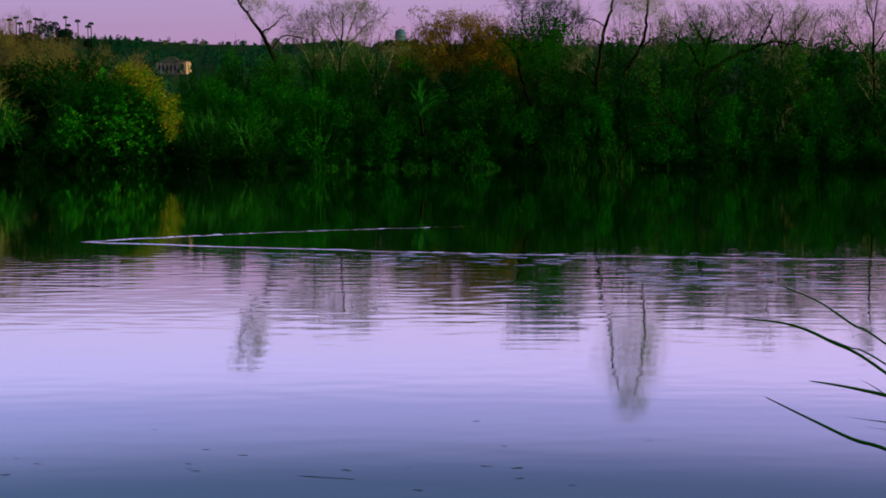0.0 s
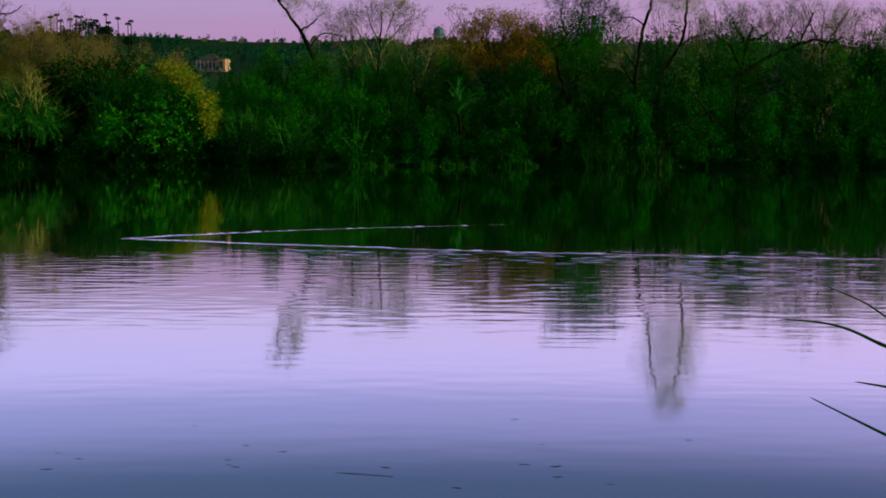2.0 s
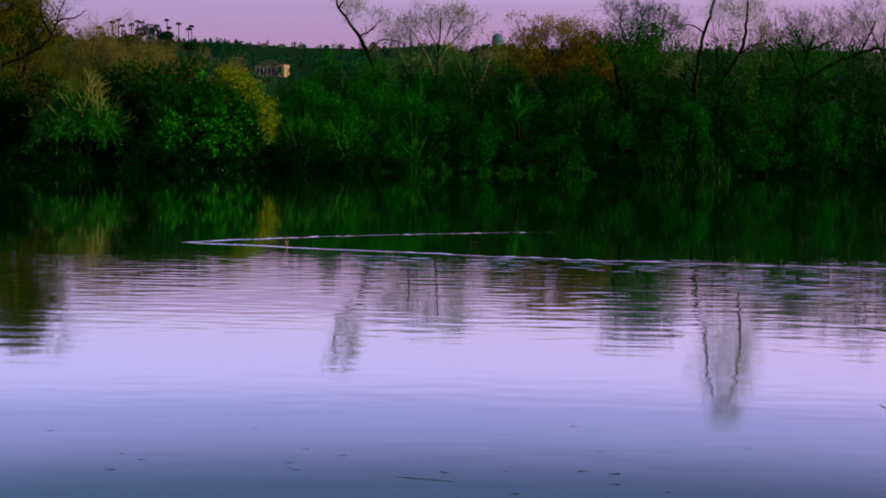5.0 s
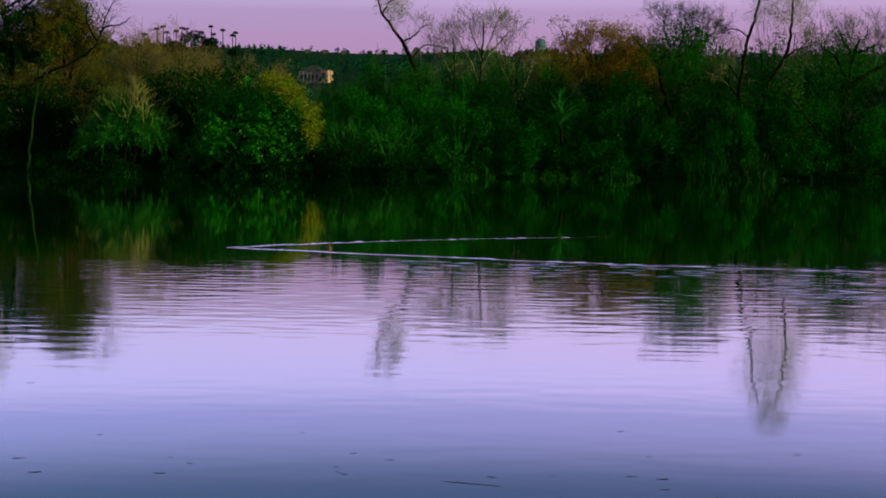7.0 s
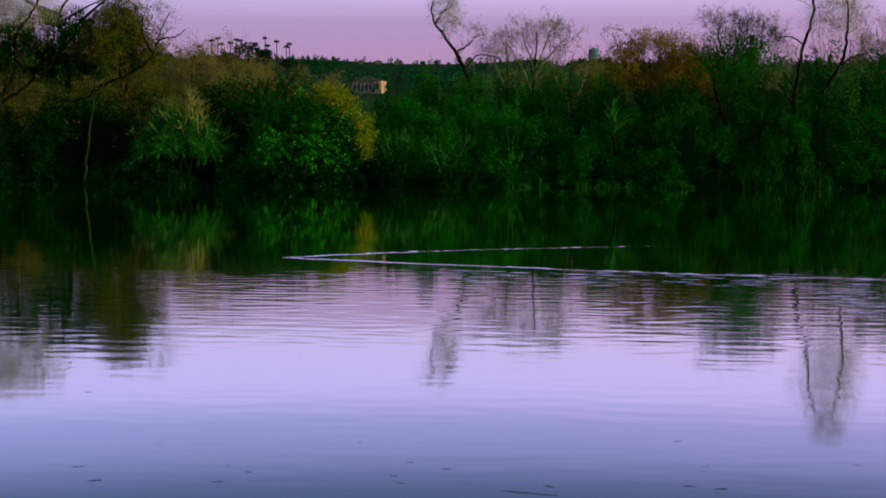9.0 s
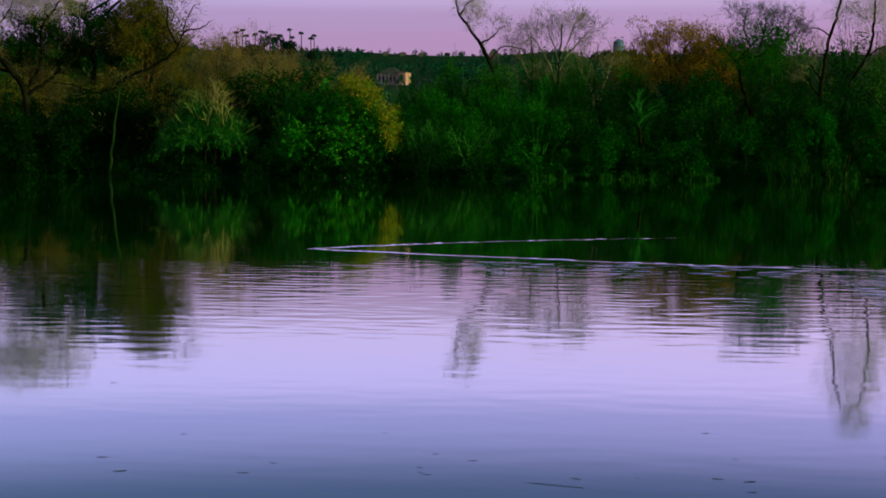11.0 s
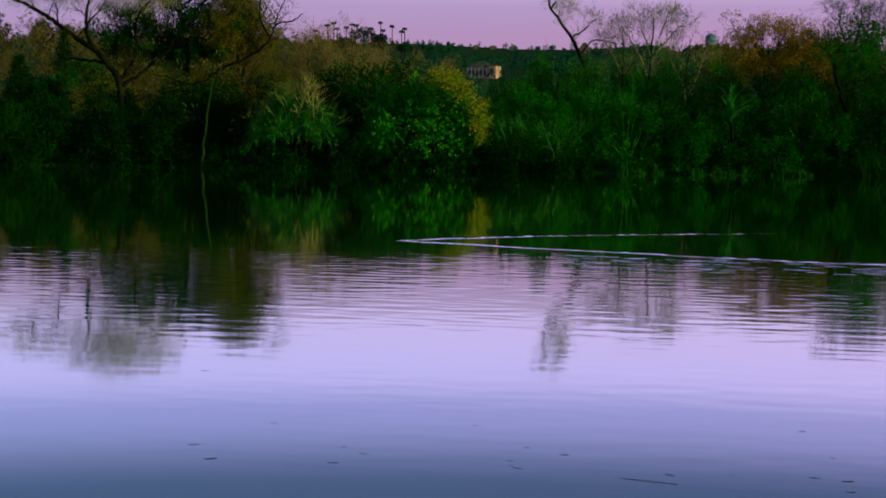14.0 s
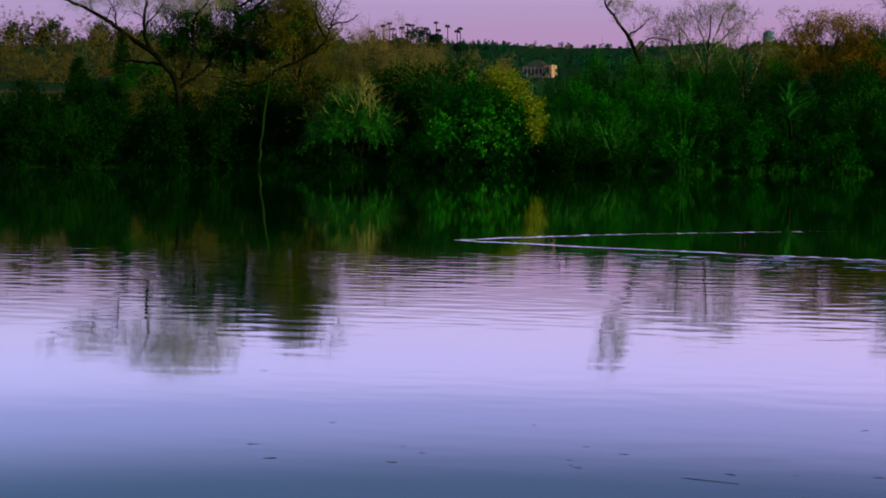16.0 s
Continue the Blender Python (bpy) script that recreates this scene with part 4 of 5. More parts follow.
def gum_tree(x, y, seed):
    """A gum tree: pale trunk and limbs, hanging leaf curtains with sky between them."""
    rng = np.random.default_rng(seed)
    z = ground_z(x, y) - 0.2
    ob = thing("gum_tree", x, y, z, "large gum tree with curtains of hanging dark leaves", "tree")
    limbs = [([(0, 0, 0), (0.3, 0, 5), (-0.4, 0, 9), (-0.8, 0.4, 11.5), (0.2, 0.3, 13)], 0.36), ([(-0.3, 0, 8.4), (2.6, -0.6, 11), (5.2, -0.4, 13), (7.4, 0, 14)], 0.2),
             ([(-0.6, 0, 9.6), (-3.4, 0.4, 12), (-6.2, 0, 13.6), (-8.4, 0, 14.2)], 0.2), ([(-0.6, 0.2, 10.4), (1.8, 1, 12), (4.0, 1, 13)], 0.16),
             ([(-0.8, 0.3, 11.2), (-3.0, -0.6, 12.2), (-4.6, -0.4, 13.0)], 0.15)]
    cur = []
    for i, (pts, r) in enumerate(limbs):
        line = curve_pts(pts, 7)
        part("trunk" if i == 0 else "limb", tubes("limb", [(line, r, r * 0.3)], 7), BARK, ob, smooth=True)
    for i in range(640):
        c = np.array([rng.uniform(-10.4, 8.8), rng.normal() * 2.2, rng.uniform(12.0, 19.0) - z])
        hole = math.sin(c[0] * 1.25 + 1.0) * math.cos(c[2] * 1.1 + c[0] * 0.4)
        if ((c[0] + 0.8) / 10.2) ** 2 + ((c[2] + z - 15.2) / 4.1) ** 2 > 1 or hole > 0.46:
            continue
        n = rng.integers(90, 170)
        q = c + np.stack([rng.normal(size=n) * 0.42, rng.normal(size=n) * 0.4, 0.5 - rng.random(n) * rng.uniform(0.8, 2.4)], -1)
        cur.append(q)
    pts = np.vstack(cur)
    part("crown", leaves("crown", pts, unit(rng.normal(size=pts.shape)), 0.30, rng, 1.4, 0.25, 0.6), GUM, ob)
    return ob


gum_tree(-63.0, 172, 251)
leafy_tree("olive_tree", -56.0, 170, 10.0, 15.6, GOLDEN, 252, "rounded golden-olive tree beside the gum tree", n=30000, leaf=0.21, trunk_h=0.2, lumps=64, droop=0.6, low=-0.5, bark=BROWN_STEM, core=14)

# ---------------------------------------------------------------- brown winter trees further back
BACK_TREES = [(-51.5, 205, 10, 14.0, LIT_TAN_BRUSH), (-55.5, 216, 11, 15.5, LIT_TAN_BRUSH), (-62.5, 210, 10, 11.5, GOLDEN), (-67.5, 222, 11, 11.0, BROWN), (-44.6, 212, 8, 14.5, LIT_TAN_BRUSH), (-48.0, 209, 9, 14.5, LIT_TAN_BRUSH), (-40.5, 210, 8, 12.5, LIT_TAN_BRUSH), (-58.5, 208, 9, 13.0, LIT_TAN_BRUSH), (-59.8, 214, 9, 13.8, LIT_TAN_BRUSH), (-50.0, 198, 9, 11.5, LIT_TAN_BRUSH), (-45.6, 200, 9, 11.5, LIT_TAN_BRUSH),
              (-73, 200, 11, 6.5, OLIVE), (-80, 204, 11, 6.0, BROWN), (-87, 200, 11, 6.0, OLIVE), (-60, 190, 9, 6, GOLDEN), (-52, 186, 8, 7, GOLDEN), (-67, 188, 9, 5.5, GOLDEN), (-75, 186, 9, 5, BROWN),
              (-95, 215, 13, 8.5, BROWN), (-103, 226, 14, 11.5, BROWN), (-112, 240, 15, 13.5, BROWN), (-122, 236, 15, 14.0, BROWN), (-132, 240, 16, 14.5, BROWN), (-142, 238, 16, 14.5, BROWN),
              (-100, 200, 12, 6, BROWN), (-111, 204, 13, 8, BROWN), (-122, 206, 13, 9, BROWN), (-90, 226, 13, 9, BROWN), (-83, 230, 13, 8, OLIVE), (-133, 212, 14, 10, BROWN), (-97, 236, 15, 12.5, BROWN), (-107, 232, 15, 13, BROWN), (-117, 228, 15, 12, BROWN), (-127, 226, 15, 12, BROWN),
              (-73, 178, 9.5, 8.5, GOLDEN), (-66, 165, 9.5, 8.5, GOLDEN), (-59.0, 167, 8, 9.0, GOLDEN), (-54.0, 176, 8, 10.5, GOLDEN), (-50, 176, 9, 10.5, GOLDEN), (-81, 178, 9.5, 7, OLIVE),
              (-56.6, 172, 8.5, 10.5, GOLDEN), (-61.0, 173, 8.5, 9.5, GOLDEN), (-57.6, 161, 7.5, 8.2, GOLDEN), (-54.6, 165.5, 8.0, 11.0, GOLDEN), (-67.6, 161, 8, 7.2, GOLDEN)]
for i, (x, y, w, h, m) in enumerate(BACK_TREES):
    h *= 0.82 if y > 204 and x > -60 else 0.76 if x > -90 else 1.02
    if x < -92:
        top = 1.9 + (ground_z(x, y) + h - 1.9) * 1.9
        x, y, w = x * 1.9, y * 1.9, w * 1.9
        h = max(top - ground_z(x, y), 4.0)
    shrub(x, y, w * 1.1, h, m, 300 + i, "soft brown winter thicket on the slope", n=18000 if y > 196 and x > -60 else 5200, leaf=0.12 if y > 204 and x > -60 else 0.17 if x > -82 else 0.24 if x > -92 else 0.40, stems=16, lumps=34, size=0.2, name="brown_thicket", stem_mat=BROWN_STEM,
          group="brown winter thickets", category="thicket", low=0.0, hollow=0.0)


def conifer(x, y, w, top, seed):
    """Tiers of drooping boughs round one stem, ragged and tapering to the top."""
    rng = np.random.default_rng(seed)
    z = ground_z(x, y) - 0.2
    h = top - z
    ob = thing("conifer", x, y, z, "small dark conifer with tiered drooping boughs", "tree", "conifers on the bank top")
    part("trunk", tubes("trunk", [(curve_pts([(0, 0, -0.1), (0.1, 0, h * 0.5), (0, 0, h)], 5), 0.02 * h + 0.05, 0.03)], 6), BARK, ob, smooth=True)
    lines, pts, ways = [], [], []
    for t in np.linspace(0.06, 0.97, 15):
        for k in range(9):
            a = rng.uniform(0, 2 * np.pi)
            r = w / 2 * (1 - t) ** 0.8 * rng.uniform(0.55, 1.15) + 0.15
            way = np.array([np.cos(a), np.sin(a), 0])
            line = curve_pts([(0, 0, h * t), way * r * 0.6 + [0, 0, h * t + 0.12 * r], way * r + [0, 0, h * t - 0.18 * r]], 4)
            lines.append((line, 0.05, 0.012))
            q = line[rng.integers(2, len(line), 46)]
            pts.append(q + rng.normal(size=q.shape) * [0.22, 0.22, 0.12])
            ways.append(np.repeat(way[None], len(q), 0))
    part("crown", leaves("crown", np.vstack(pts), np.vstack(ways), 0.24, rng, 0.45, 0.3), G_EVER_SHADE, ob)
    tagged(part("limb_spread", tubes("limb_spread", lines, 3), BARK, ob), kind="stuff")
    return ob


conifer(-77.2, 160, 5.2, 11.4, 331)
conifer(-92.4, 205, 5.0, 17.0, 332)
for i, (x, y, w, h) in enumerate([(-137, 262, 8, 13.5), (-131, 262, 6, 14), (-122, 264, 7, 13), (-116, 262, 8, 12), (-108, 264, 8, 9)]):
    top = 1.9 + (ground_z(x, y) + h - 1.9) * 1.95
    x, y, w = x * 1.95, y * 1.95, w * 1.95
    h = max(top - ground_z(x, y), 5.0)
    leafy_tree("dark_tree", x, y, w, h, G_EVER_SHADE, 340 + i, "dark evergreen tree on the slope's crest", n=5000, leaf=0.6, trunk_h=0.15, lumps=16, group="dark trees on the crest")


# ---------------------------------------------------------------- the hill with palms, houses and woods
def palm(x, y, top, seed, group="palms on the hill"):
    rng = np.random.default_rng(seed)
    z = ground_z(x, y) - 0.3
    h = top - z
    ob = thing("palm_tree", x, y, z, "tall thin fan palm on the far hill", "palm", group)
    lean = rng.normal() * 0.35
    trunk = curve_pts([(0, 0, 0), (lean * 0.3, 0, h * 0.5), (lean, 0, h - 1.2)], 4)
    part("trunk", tubes("trunk", [(trunk, 0.30, 0.20)], 6), BARK, ob, smooth=True)
    V, F = [], []
    for i in range(34):
        a, e = rng.uniform(0, 2 * np.pi), rng.uniform(-0.6, 0.9)
        d = np.array([np.cos(a) * np.cos(e), np.sin(a) * np.cos(e), np.sin(e) * 0.7]) * 1.2
        s = unit(np.cross(d, rng.normal(size=3))) * 0.42
        c = np.array([lean, 0, h - 1.1])
        k = len(V)
        V += [c, c + d * 0.85 + s, c + d * 1.35 + [0, 0, -0.3], c + d * 0.85 - s]
        F.append((k, k + 1, k + 2, k + 3))
    part("frond_tuft", mesh_np("frond_tuft", V, F), FARGREEN, ob)
    return ob


PALMS = [(-221.9, 63.2), (-215.3, 66.1), (-212.3, 67.1), (-210.7, 64.3), (-205.7, 65.0), (-202.7, 66.4), (-200.9, 65.9), (-192.7, 64.3), (-187.4, 67.3), (-186.3, 63.4),
         (-181.5, 65.5), (-176.5, 62.7), (-174.8, 64.1)]
for i, (x, z) in enumerate(PALMS):
    palm(x, 800, z, 400 + i)
for i, (x, w, z) in enumerate([(-197, 16, 64), (-189, 9, 61), (-209, 13, 59), (-176, 7, 56), (-25.5, 9, 57), (-19, 7, 56.5), (-14, 8, 57), (-30, 9, 55)]):
    leafy_tree("hill_tree", x, 803 if x < -50 else 785, w, (z - ground_z(x, 803)) * (1.06 if x < -50 else 0.92), FARGREEN, 420 + i, "round dark tree on the far hill", n=2400, leaf=0.9, trunk_h=0.15, lumps=16, group="trees among the palms")


def woods(seed, n, x0, x1, y0, y1, hmin, hmax, label):
    """Far woodland: many small ragged trees of leaf clumps, one object."""
    rng = np.random.default_rng(seed)
    P_, D_ = [], []
    for i in range(n):
        x, y = rng.uniform(x0, x1), rng.uniform(y0, y1)
        z, h = float(land(x, y)), rng.uniform(hmin, hmax)
        w = h * rng.uniform(0.25, 0.6)
        q = unit(rng.normal(size=(60, 3)))
        taper = rng.random() < 0.45
        t = rng.random(60)
        r = (1 - t) * 0.9 + 0.05 if taper else np.sin(np.pi * (0.12 + 0.84 * t)) * (0.8 + 0.35 * np.sin(9 * t + i))
        P_.append(np.stack([x + q[:, 0] * w * r, y + q[:, 1] * w * r, z + h * t], -1))
        D_.append(q)
    P_, D_ = np.vstack(P_), np.vstack(D_)
    return tagged(part("woods", leaves("woods", P_, D_, (hmin + hmax) * 0.12 + 0.15, rng, 0.1, 0.6), FARGREEN), label, "woods", kind="stuff")


woods(501, 240, -260, 250, 985, 1030, 1.2, 4.0, "far dark woods along the hill's skyline")
woods(502, 400, -230, 220, 600, 940, 2, 4.0, "far dark woods on the hillside")
woods(503, 340, -140, 130, 445, 620, 2.2, 4.2, "scattered dark trees on the lower hillside")
woods(505, 280, -110, 5, 215, 400, 1.5, 3.0, "dark scrub on the slope below the houses")
woods(506, 70, 30, 320, 985, 1030, 3, 7, "far dark trees along the hill's crest")
woods(507, 190, -560, -255, 985, 1030, 2.5, 8.0, "uneven dark trees along the hill's far skyline")
woods(508, 220, -480, -225, 600, 940, 2.5, 5.0, "far dark trees on the hillside above the slope")
woods(504, 18, -197, -166, 900, 930, 3, 6, "cluster of taller conifers on the skyline")


def box(bm, x0, x1, y0, y1, z0, z1):
    r = bmesh.ops.create_cube(bm, size=1)
    for v in r["verts"]:
        v.co = Vector(((x0 + x1) / 2 + v.co.x * (x1 - x0), (y0 + y1) / 2 + v.co.y * (y1 - y0), (z0 + z1) / 2 + v.co.z * (z1 - z0)))
    return bm


def house(x, y, z, w, d, h, label, bays, roof_h=1.1, turn=0, name="building", skin=PLASTER):
    ob = thing(name, x, y, z, label, "building")
    ob.rotation_euler[2] = radians(turn)
    part("wall", box(bmesh.new(), -w / 2, w / 2, -d / 2, d / 2, 0, h), skin, ob)
    bm = bmesh.new()
    e = 0.5
    v = [bm.verts.new(c) for c in [(-w / 2 - e, -d / 2 - e, h), (w / 2 + e, -d / 2 - e, h), (w / 2 + e, d / 2 + e, h), (-w / 2 - e, d / 2 + e, h),
                                   (-w / 2 + d * 0.35, 0, h + roof_h), (w / 2 - d * 0.35, 0, h + roof_h)]]
    for f in [(0, 1, 5, 4), (1, 2, 5), (2, 3, 4, 5), (3, 0, 4), (3, 2, 1, 0)]:
        bm.faces.new([v[i] for i in f])
    part("roof", bm, ROOFING, ob)
    for fl in range(int(h // 3)):
        for i in range(bays):
            cx = -w / 2 + w * (i + 0.5) / bays
            zz = h - 3 * (fl + 1) + 0.9
            win = part("window", box(bmesh.new(), cx - 0.62, cx + 0.62, -d / 2 - 0.06, -d / 2 + 0.1, zz, zz + 1.5), PLASTER, ob)
            part("pane", box(bmesh.new(), cx - 0.52, cx + 0.52, -d / 2 - 0.075, -d / 2 - 0.065, zz + 0.1, zz + 1.4), DARKGLASS, win)
    return ob


house(-67.5, 420, 15.8, 2.2, 5, 8.3, "pale plastered building lit by the low sun", 1, 0.8, -8)
house(-71.6, 424, 15.8, 5.6, 6, 8.0, "pale plastered building with rows of dark windows", 5, 1.9, -8)
for i in range(6):
    col = part("column", box(bmesh.new(), -2.9 + i * 1.06, -2.62 + i * 1.06, -3.9, -3.62, 0, 8.0), STONE, bpy.data.objects["building.001"], "pale slender column")
house(-83.0, 800, 48.0, 4.2, 4.2, 5.0, "small house with a pointed grey roof", 2, 3.0, 0, "far_house", ROOFING)

bare_tree("bare_tree", 300, [([(-55.6, 5.5), (-55.4, 11.0), (-55.0, 14.6), (-54.4, 17.6)], 0.28), ([(-55.4, 11.0), (-57.6, 13.6), (-59.4, 15.6)], 0.18),
                             ([(-55.2, 12.4), (-52.8, 14.4), (-51.0, 15.2)], 0.16), ([(-55.1, 13.6), (-56.4, 15.6), (-57.0, 17.4)], 0.14)], 650,
          "dark twiggy tree standing before the pale building", twig=BARK, fr=8, length=3.0, depth=2)

for i, (x, y, w) in enumerate([(-168, 972, 3.0), (-158, 976, 3.6), (-147, 980, 2.8)]):
    house(x, y, ground_z(x, y) - 0.6, w, 2.6, 2.2, "small grey house among trees on the far hill", 2, 0.9, 20, "far_house", ROOFING)

tank = thing("water_tank", -21.2, 800, 50, "blue steel water tank on the far hill", "water tank")
bm = bmesh.new()
bmesh.ops.create_cone(bm, cap_ends=True, segments=28, radius1=2.6, radius2=2.6, depth=9, matrix=Matrix.Translation((0, 0, 4.5)))
part("shell", bm, TANK_BLUE, tank)
bm = bmesh.new()
bmesh.ops.create_cone(bm, cap_ends=True, segments=28, radius1=2.75, radius2=0.5, depth=1.5, matrix=Matrix.Translation((0, 0, 9.76)))
part("roof", bm, TANK_BLUE, tank)
bm = bmesh.new()
bmesh.ops.create_cone(bm, cap_ends=True, segments=28, radius1=2.72, radius2=2.72, depth=0.25, matrix=Matrix.Translation((0, 0, 6.2)))
part("band", bm, ROOFING, tank)

# ---------------------------------------------------------------- on the water
def ridge(pts, w, h, seed, label):
    """A low broken swell of water along a line: part of the spreading wake."""
    rng = np.random.default_rng(seed)
    line = curve_pts([(x, y, 0) for x, y in pts], 60)
    n = len(line)
    d = unit(np.gradient(line, axis=0))
    s = np.stack([-d[:, 1], d[:, 0], 0 * d[:, 0]], -1)
    t = np.linspace(0, 1, n)
    amp = h * (0.65 + 0.45 * np.sin(t * 61 + seed) * np.sin(t * 23 + 1) + 0.25 * rng.normal(size=n)).clip(0.05) * np.minimum(1, 12 * t) * np.clip(1.2 - 1.15 * t + 1.6 * np.sin(t * 43 + seed) * np.sin(t * 29) * t, 0.02, 1)
    gap = np.clip(0.35 + 1.5 * np.sin(t * 117 + seed) * np.sin(t * 67 + 2) + 0.5 * np.sin(t * 29), 0.03, 1)
    amp = amp * (1 + (gap - 1) * smooth(0.10, 0.35, t))
    wid = w * (0.7 + 0.5 * t)
    prof = [(-1.0, -0.012), (-0.55, 0.25), (-0.15, 0.95), (0.12, 1.0), (0.55, 0.3), (1.0, -0.012)]
    jit = np.sin(t * 47 + seed)[:, None] * s * 0.05
    V = np.stack([line + jit + s * (wid * a)[:, None] + np.stack([0 * t, 0 * t, amp * b - (0.01 if b < 0 else 0)], -1) for a, b in prof], 1)
    k = np.arange(n - 1)[:, None] * len(prof) + np.arange(len(prof) - 1)[None, :]
    f = np.stack([k, k + 1, k + 1 + len(prof), k + len(prof)], -1).reshape(-1, 4)
    return tagged(part("ripple", mesh_np("ripple", V.reshape(-1, 3), f), WATER, smooth=True), label, "ripple", "wake ripples", "structure")


ridge([(-7.2, 32.0), (-5.6, 33.8), (-4.0, 35.4), (-1.7, 37.0), (0.6, 38.4)], 0.30, 0.011, 2, "thin bright wake line crossing the calm pond")
ridge([(-7.2, 31.9), (-5.4, 31.0), (-1.3, 29.2), (1.2, 28.3), (4.1, 27.6), (7.4, 27.0), (10.0, 26.8)], 0.30, 0.0115, 7, "thin bright wake line crossing the calm pond")


def ripple_flecks(x0, x1, y0, y1, n, seed, label):
    """A ruffled patch: many short low crests lying across the view, one sheet of water."""
    rng = np.random.default_rng(seed)
    V, F = [], []
    prof = [(-1.0, -0.3), (-0.4, 0.7), (0.1, 1.0), (0.5, 0.4), (1.0, -0.3)]
    for i in range(n):
        cx, cy = rng.uniform(x0, x1), rng.uniform(y0, y1)
        half, wid, amp, bend = rng.uniform(0.08, 0.24), rng.uniform(0.035, 0.07), rng.uniform(0.0015, 0.0034), rng.normal() * 0.05
        k = len(V)
        for t in np.linspace(-1, 1, 7):
            fade = 1 - t * t
            V += [(cx + t * half, cy + bend * t * t + a * wid * (0.4 + 0.6 * fade), 0.0004 + b * amp * (fade if b > 0 else 1)) for a, b in prof]
        for r in range(6):
            F += [(k + 5 * r + c, k + 5 * r + 5 + c, k + 5 * r + 6 + c, k + 5 * r + 1 + c) for c in range(4)]
    return tagged(part("ripple_flecks", mesh_np("ripple_flecks", V, F), WATER, smooth=True), label, "ripples", kind="stuff")


ripple_flecks(2.7, 5.4, 20.6, 25.4, 90, 11, "ruffled patch of short ripples on the calm pond")
ripple_flecks(-3.5, 6.5, 25.6, 28.6, 110, 13, "short broken ripples along the wake")


def floating_leaf(seed):
    rng = np.random.default_rng(seed)
    n = 9
    a = np.linspace(0, 2 * np.pi, n, endpoint=False)
    r = 1 + 0.25 * rng.normal(size=n)
    V = [(0, 0, 0.010)] + [(0.055 * r[i] * np.cos(a[i]), 0.02 * r[i] * np.sin(a[i]), 0.004 + 0.012 * rng.random()) for i in range(n)]
    F = [(0, 1 + i, 1 + (i + 1) % n) for i in range(n)]
    V += [(x, y, z - 0.006) for x, y, z in V]
    F += [(c + n + 1, b + n + 1, a_ + n + 1) for a_, b, c in F[:n]]
    for i in range(n):
        j = 1 + (i + 1) % n
        F += [(1 + i, n + 2 + i, j), (j, n + 2 + i, j + n + 1)]
    return mesh_np("floating_leaf", V, F)


LEAF_MESHES = [floating_leaf(s) for s in (1, 2, 3)]
FLOATERS = [(-1.49, 9.94, 0.6), (-1.23, 9.76, 0.8), (-1.53, 9.49, 0.6), (-1.5, 9.34, 0.4), (-0.56, 9.29, 0.7), (-0.21, 9.37, 0.4), (0.23, 10.98, 0.7), (0.39, 10.06, 0.5),
            (0.25, 9.42, 0.9), (0.44, 9.36, 1.0), (0.44, 9.07, 0.8), (0.72, 8.88, 0.6), (-0.14, 8.75, 0.8), (1.34, 10.25, 0.6), (-3.54, 9.51, 1.0), (-3.28, 9.1, 1.1),
            (-2.54, 9.17, 0.9), (-2.44, 9.49, 0.7), (-3.28, 10.39, 0.6), (-1.94, 10.65, 0.5), (-4.58, 12.68, 0.9), (-0.58, 9.31, 0.6), (-1.45, 9.28, 0.7), (-2.61, 9.67, 0.5)]
rng = np.random.default_rng(77)
for i, (x, y, s) in enumerate(FLOATERS):
    ob = part("floating_leaf", LEAF_MESHES[i % 3], DEADLEAF)
    ob.matrix_basis = pose(x, y, 0.001, 0, 0, rng.uniform(-25, 25)) @ Matrix.Diagonal((0.6 * s, 0.30 * s, 0.2 * s, 1))
    tagged(ob, "small sodden dead leaf afloat on the pond", "leaf", "floating leaves")
stick = part("floating_stick", tubes("floating_stick", [(curve_pts([(-0.17, 0.05, 0), (-0.02, 0.005, 0.004), (0.17, -0.05, 0.002)], 5), 0.0018, 0.001)], 6), DEADLEAF)
stick.location = (-0.68, 9.09, -0.001)
tagged(stick, "thin dark stick afloat on the pond", "stick")
# unidentified pale specks at the waterline, modelled as small stones
for i, (x, y, s) in enumerate([(-29.3, 137.4, 0.12), (-27.4, 137.6, 0.09), (-22.0, 138.0, 0.06)]):
    bm = bmesh.new()
    bmesh.ops.create_icosphere(bm, subdivisions=2, radius=s)
    for v in bm.verts:
        v.co = v.co * (1 + 0.25 * noise.noise(v.co * 7 + Vector((i, 0, 0))))
        v.co.z *= 0.6
    ob = part("pale_speck", bm, STONE, smooth=True)
    ob.location = (x, y, s * 0.25)
    tagged(ob, "small pale speck at the far waterline, modelled as a stone", "stone", "pale stones")


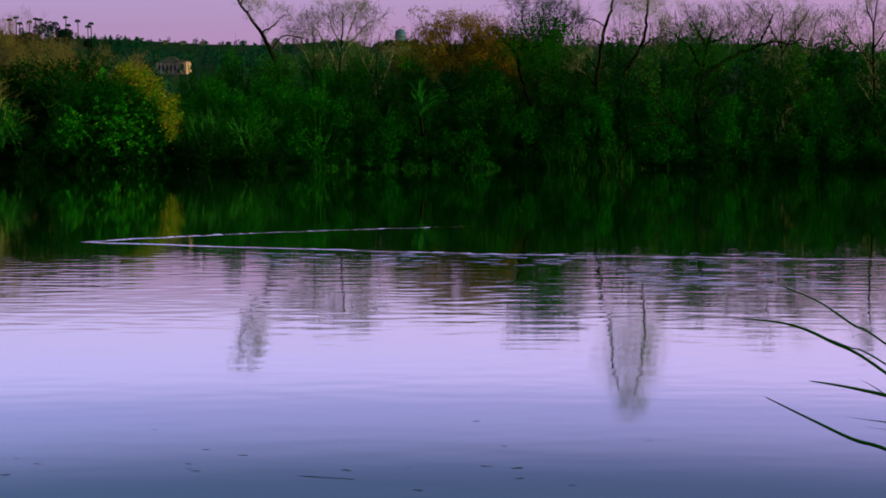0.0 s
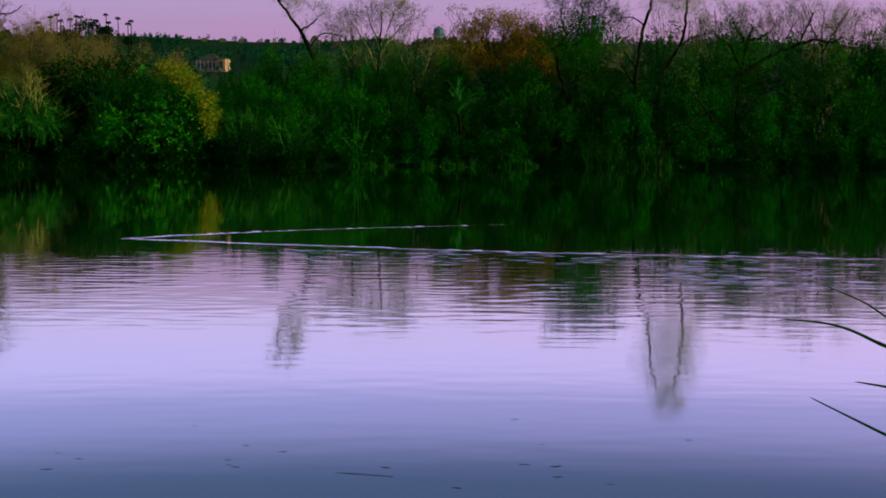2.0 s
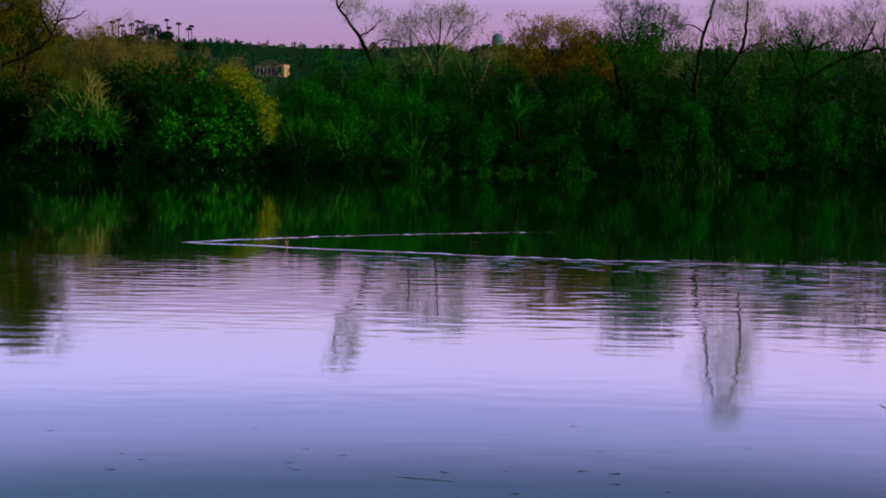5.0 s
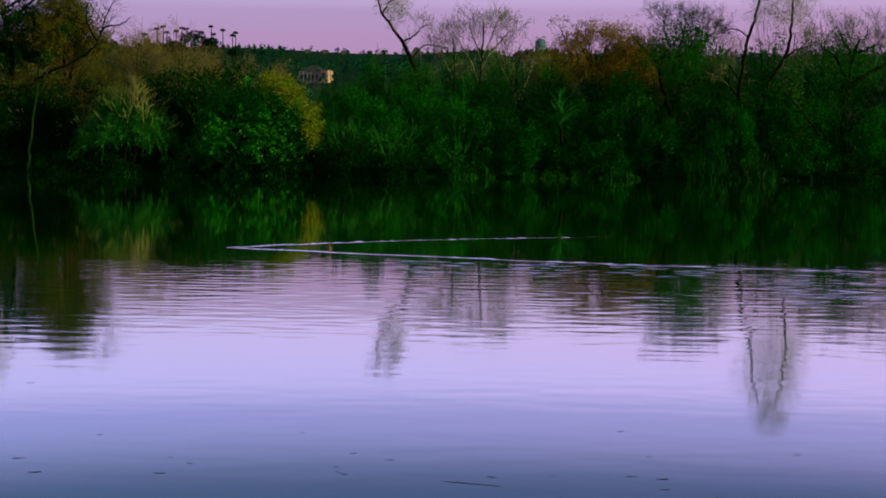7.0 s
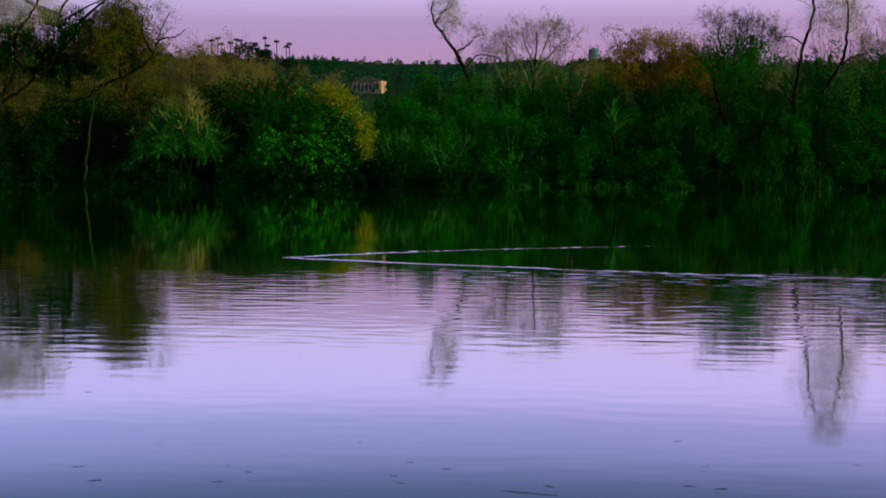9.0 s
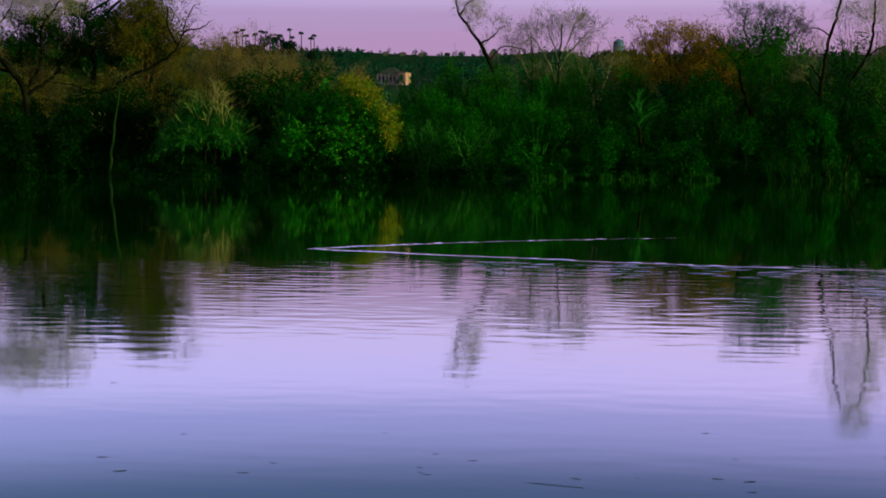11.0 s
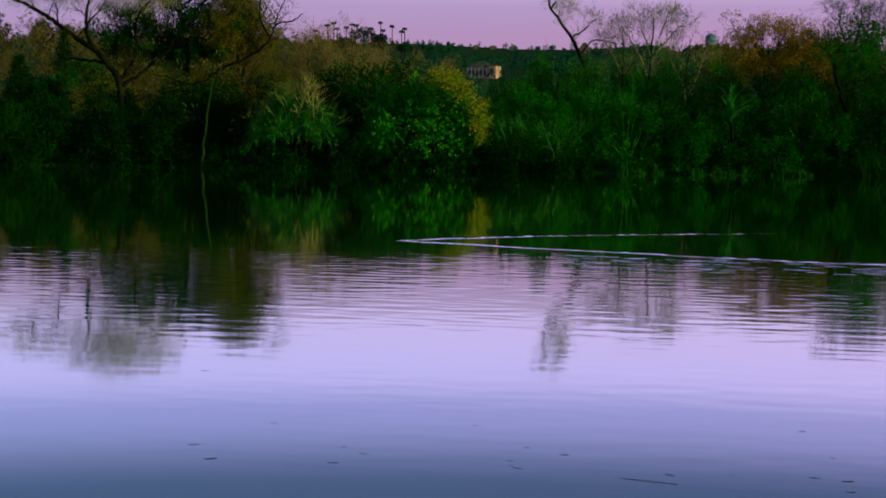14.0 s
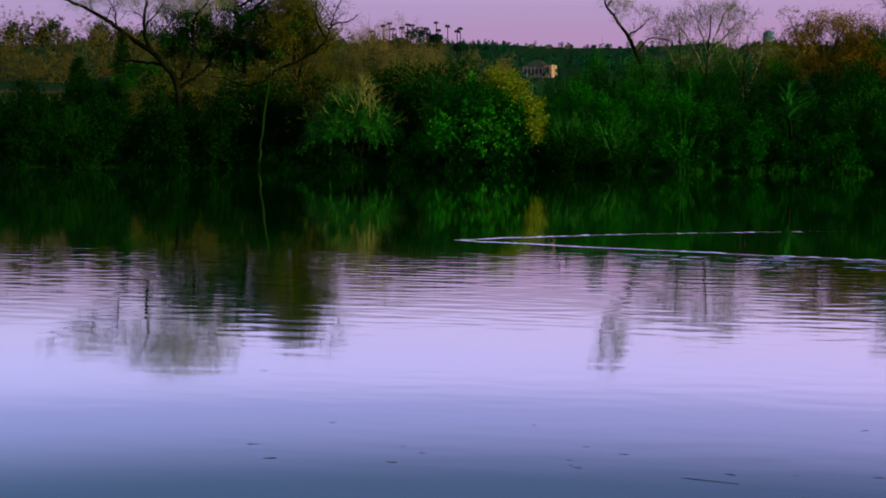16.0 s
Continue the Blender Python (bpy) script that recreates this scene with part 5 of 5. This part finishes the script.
# ---------------------------------------------------------------- reeds on the near bank
def blade(line, width, parent):
    line = np.asarray(line)
    n = len(line)
    d = unit(np.gradient(line, axis=0))
    s = unit(np.cross(d, np.array([0.15, -1.0, 0.35])))
    t = np.linspace(0, 1, n)
    w = (width * np.minimum(1.0, (1 - t) * 2.6) ** 0.8 * (0.75 + 0.25 * np.sin(t * 3)))[:, None]
    up = np.cross(s, d) * w * 0.18
    V = np.stack([line - s * w / 2, line + up, line + s * w / 2, line - up * 0.6], 1).reshape(-1, 3)
    k = np.arange(n - 1)[:, None] * 4
    j = np.arange(4)[None, :]
    j2 = (j + 1) % 4
    return part("blade", mesh_np("blade", V, np.stack([k + j, k + j2, k + 4 + j2, k + 4 + j], -1).reshape(-1, 4)), REED, parent, smooth=True)


root = (1.25, 2.2, 0.0)
clump = thing("reed_clump", *root, "leaning green reed blades on the near bank", "reeds")
for pts, w in [([(1.2, 1.0), (0.85, 1.45), (0.614, 1.627), (0.568, 1.654), (0.52, 1.686), (0.471, 1.707), (0.455, 1.712)], 0.0055),
               ([(1.25, 0.8), (0.85, 1.40), (0.614, 1.587), (0.537, 1.631), (0.482, 1.654), (0.421, 1.662), (0.395, 1.660)], 0.0075),
               ([(1.22, 0.9), (0.85, 1.44), (0.614, 1.599), (0.56, 1.624), (0.505, 1.646)], 0.0045),
               ([(1.3, 0.7), (0.9, 1.40), (0.70, 1.52), (0.632, 1.550), (0.572, 1.565), (0.521, 1.574), (0.506, 1.576)], 0.0088),
               ([(1.3, 0.6), (0.9, 1.26), (0.70, 1.44), (0.616, 1.480), (0.57, 1.494), (0.515, 1.520), (0.458, 1.548), (0.445, 1.555)], 0.0082),
               ([(1.28, 0.7), (0.9, 1.34), (0.70, 1.49), (0.615, 1.556), (0.577, 1.579)], 0.0055),
               ([(1.3, 0.6), (0.9, 1.40), (0.70, 1.500), (0.62, 1.517), (0.592, 1.521), (0.557, 1.526)], 0.0035),
               ([(1.3, 0.6), (0.9, 1.38), (0.70, 1.485), (0.64, 1.503), (0.584, 1.512)], 0.0035),
               ([(1.2, 1.0), (0.85, 1.60), (0.70, 1.675), (0.62, 1.700), (0.588, 1.707)], 0.0035)]:
    full = [(root[0] + 0.03 * len(pts), root[1], 0.3)] + [(x, 2.2, z) for x, z in pts]
    blade([np.array(p) - root for p in curve_pts(full, 7)], w * 0.64, clump)
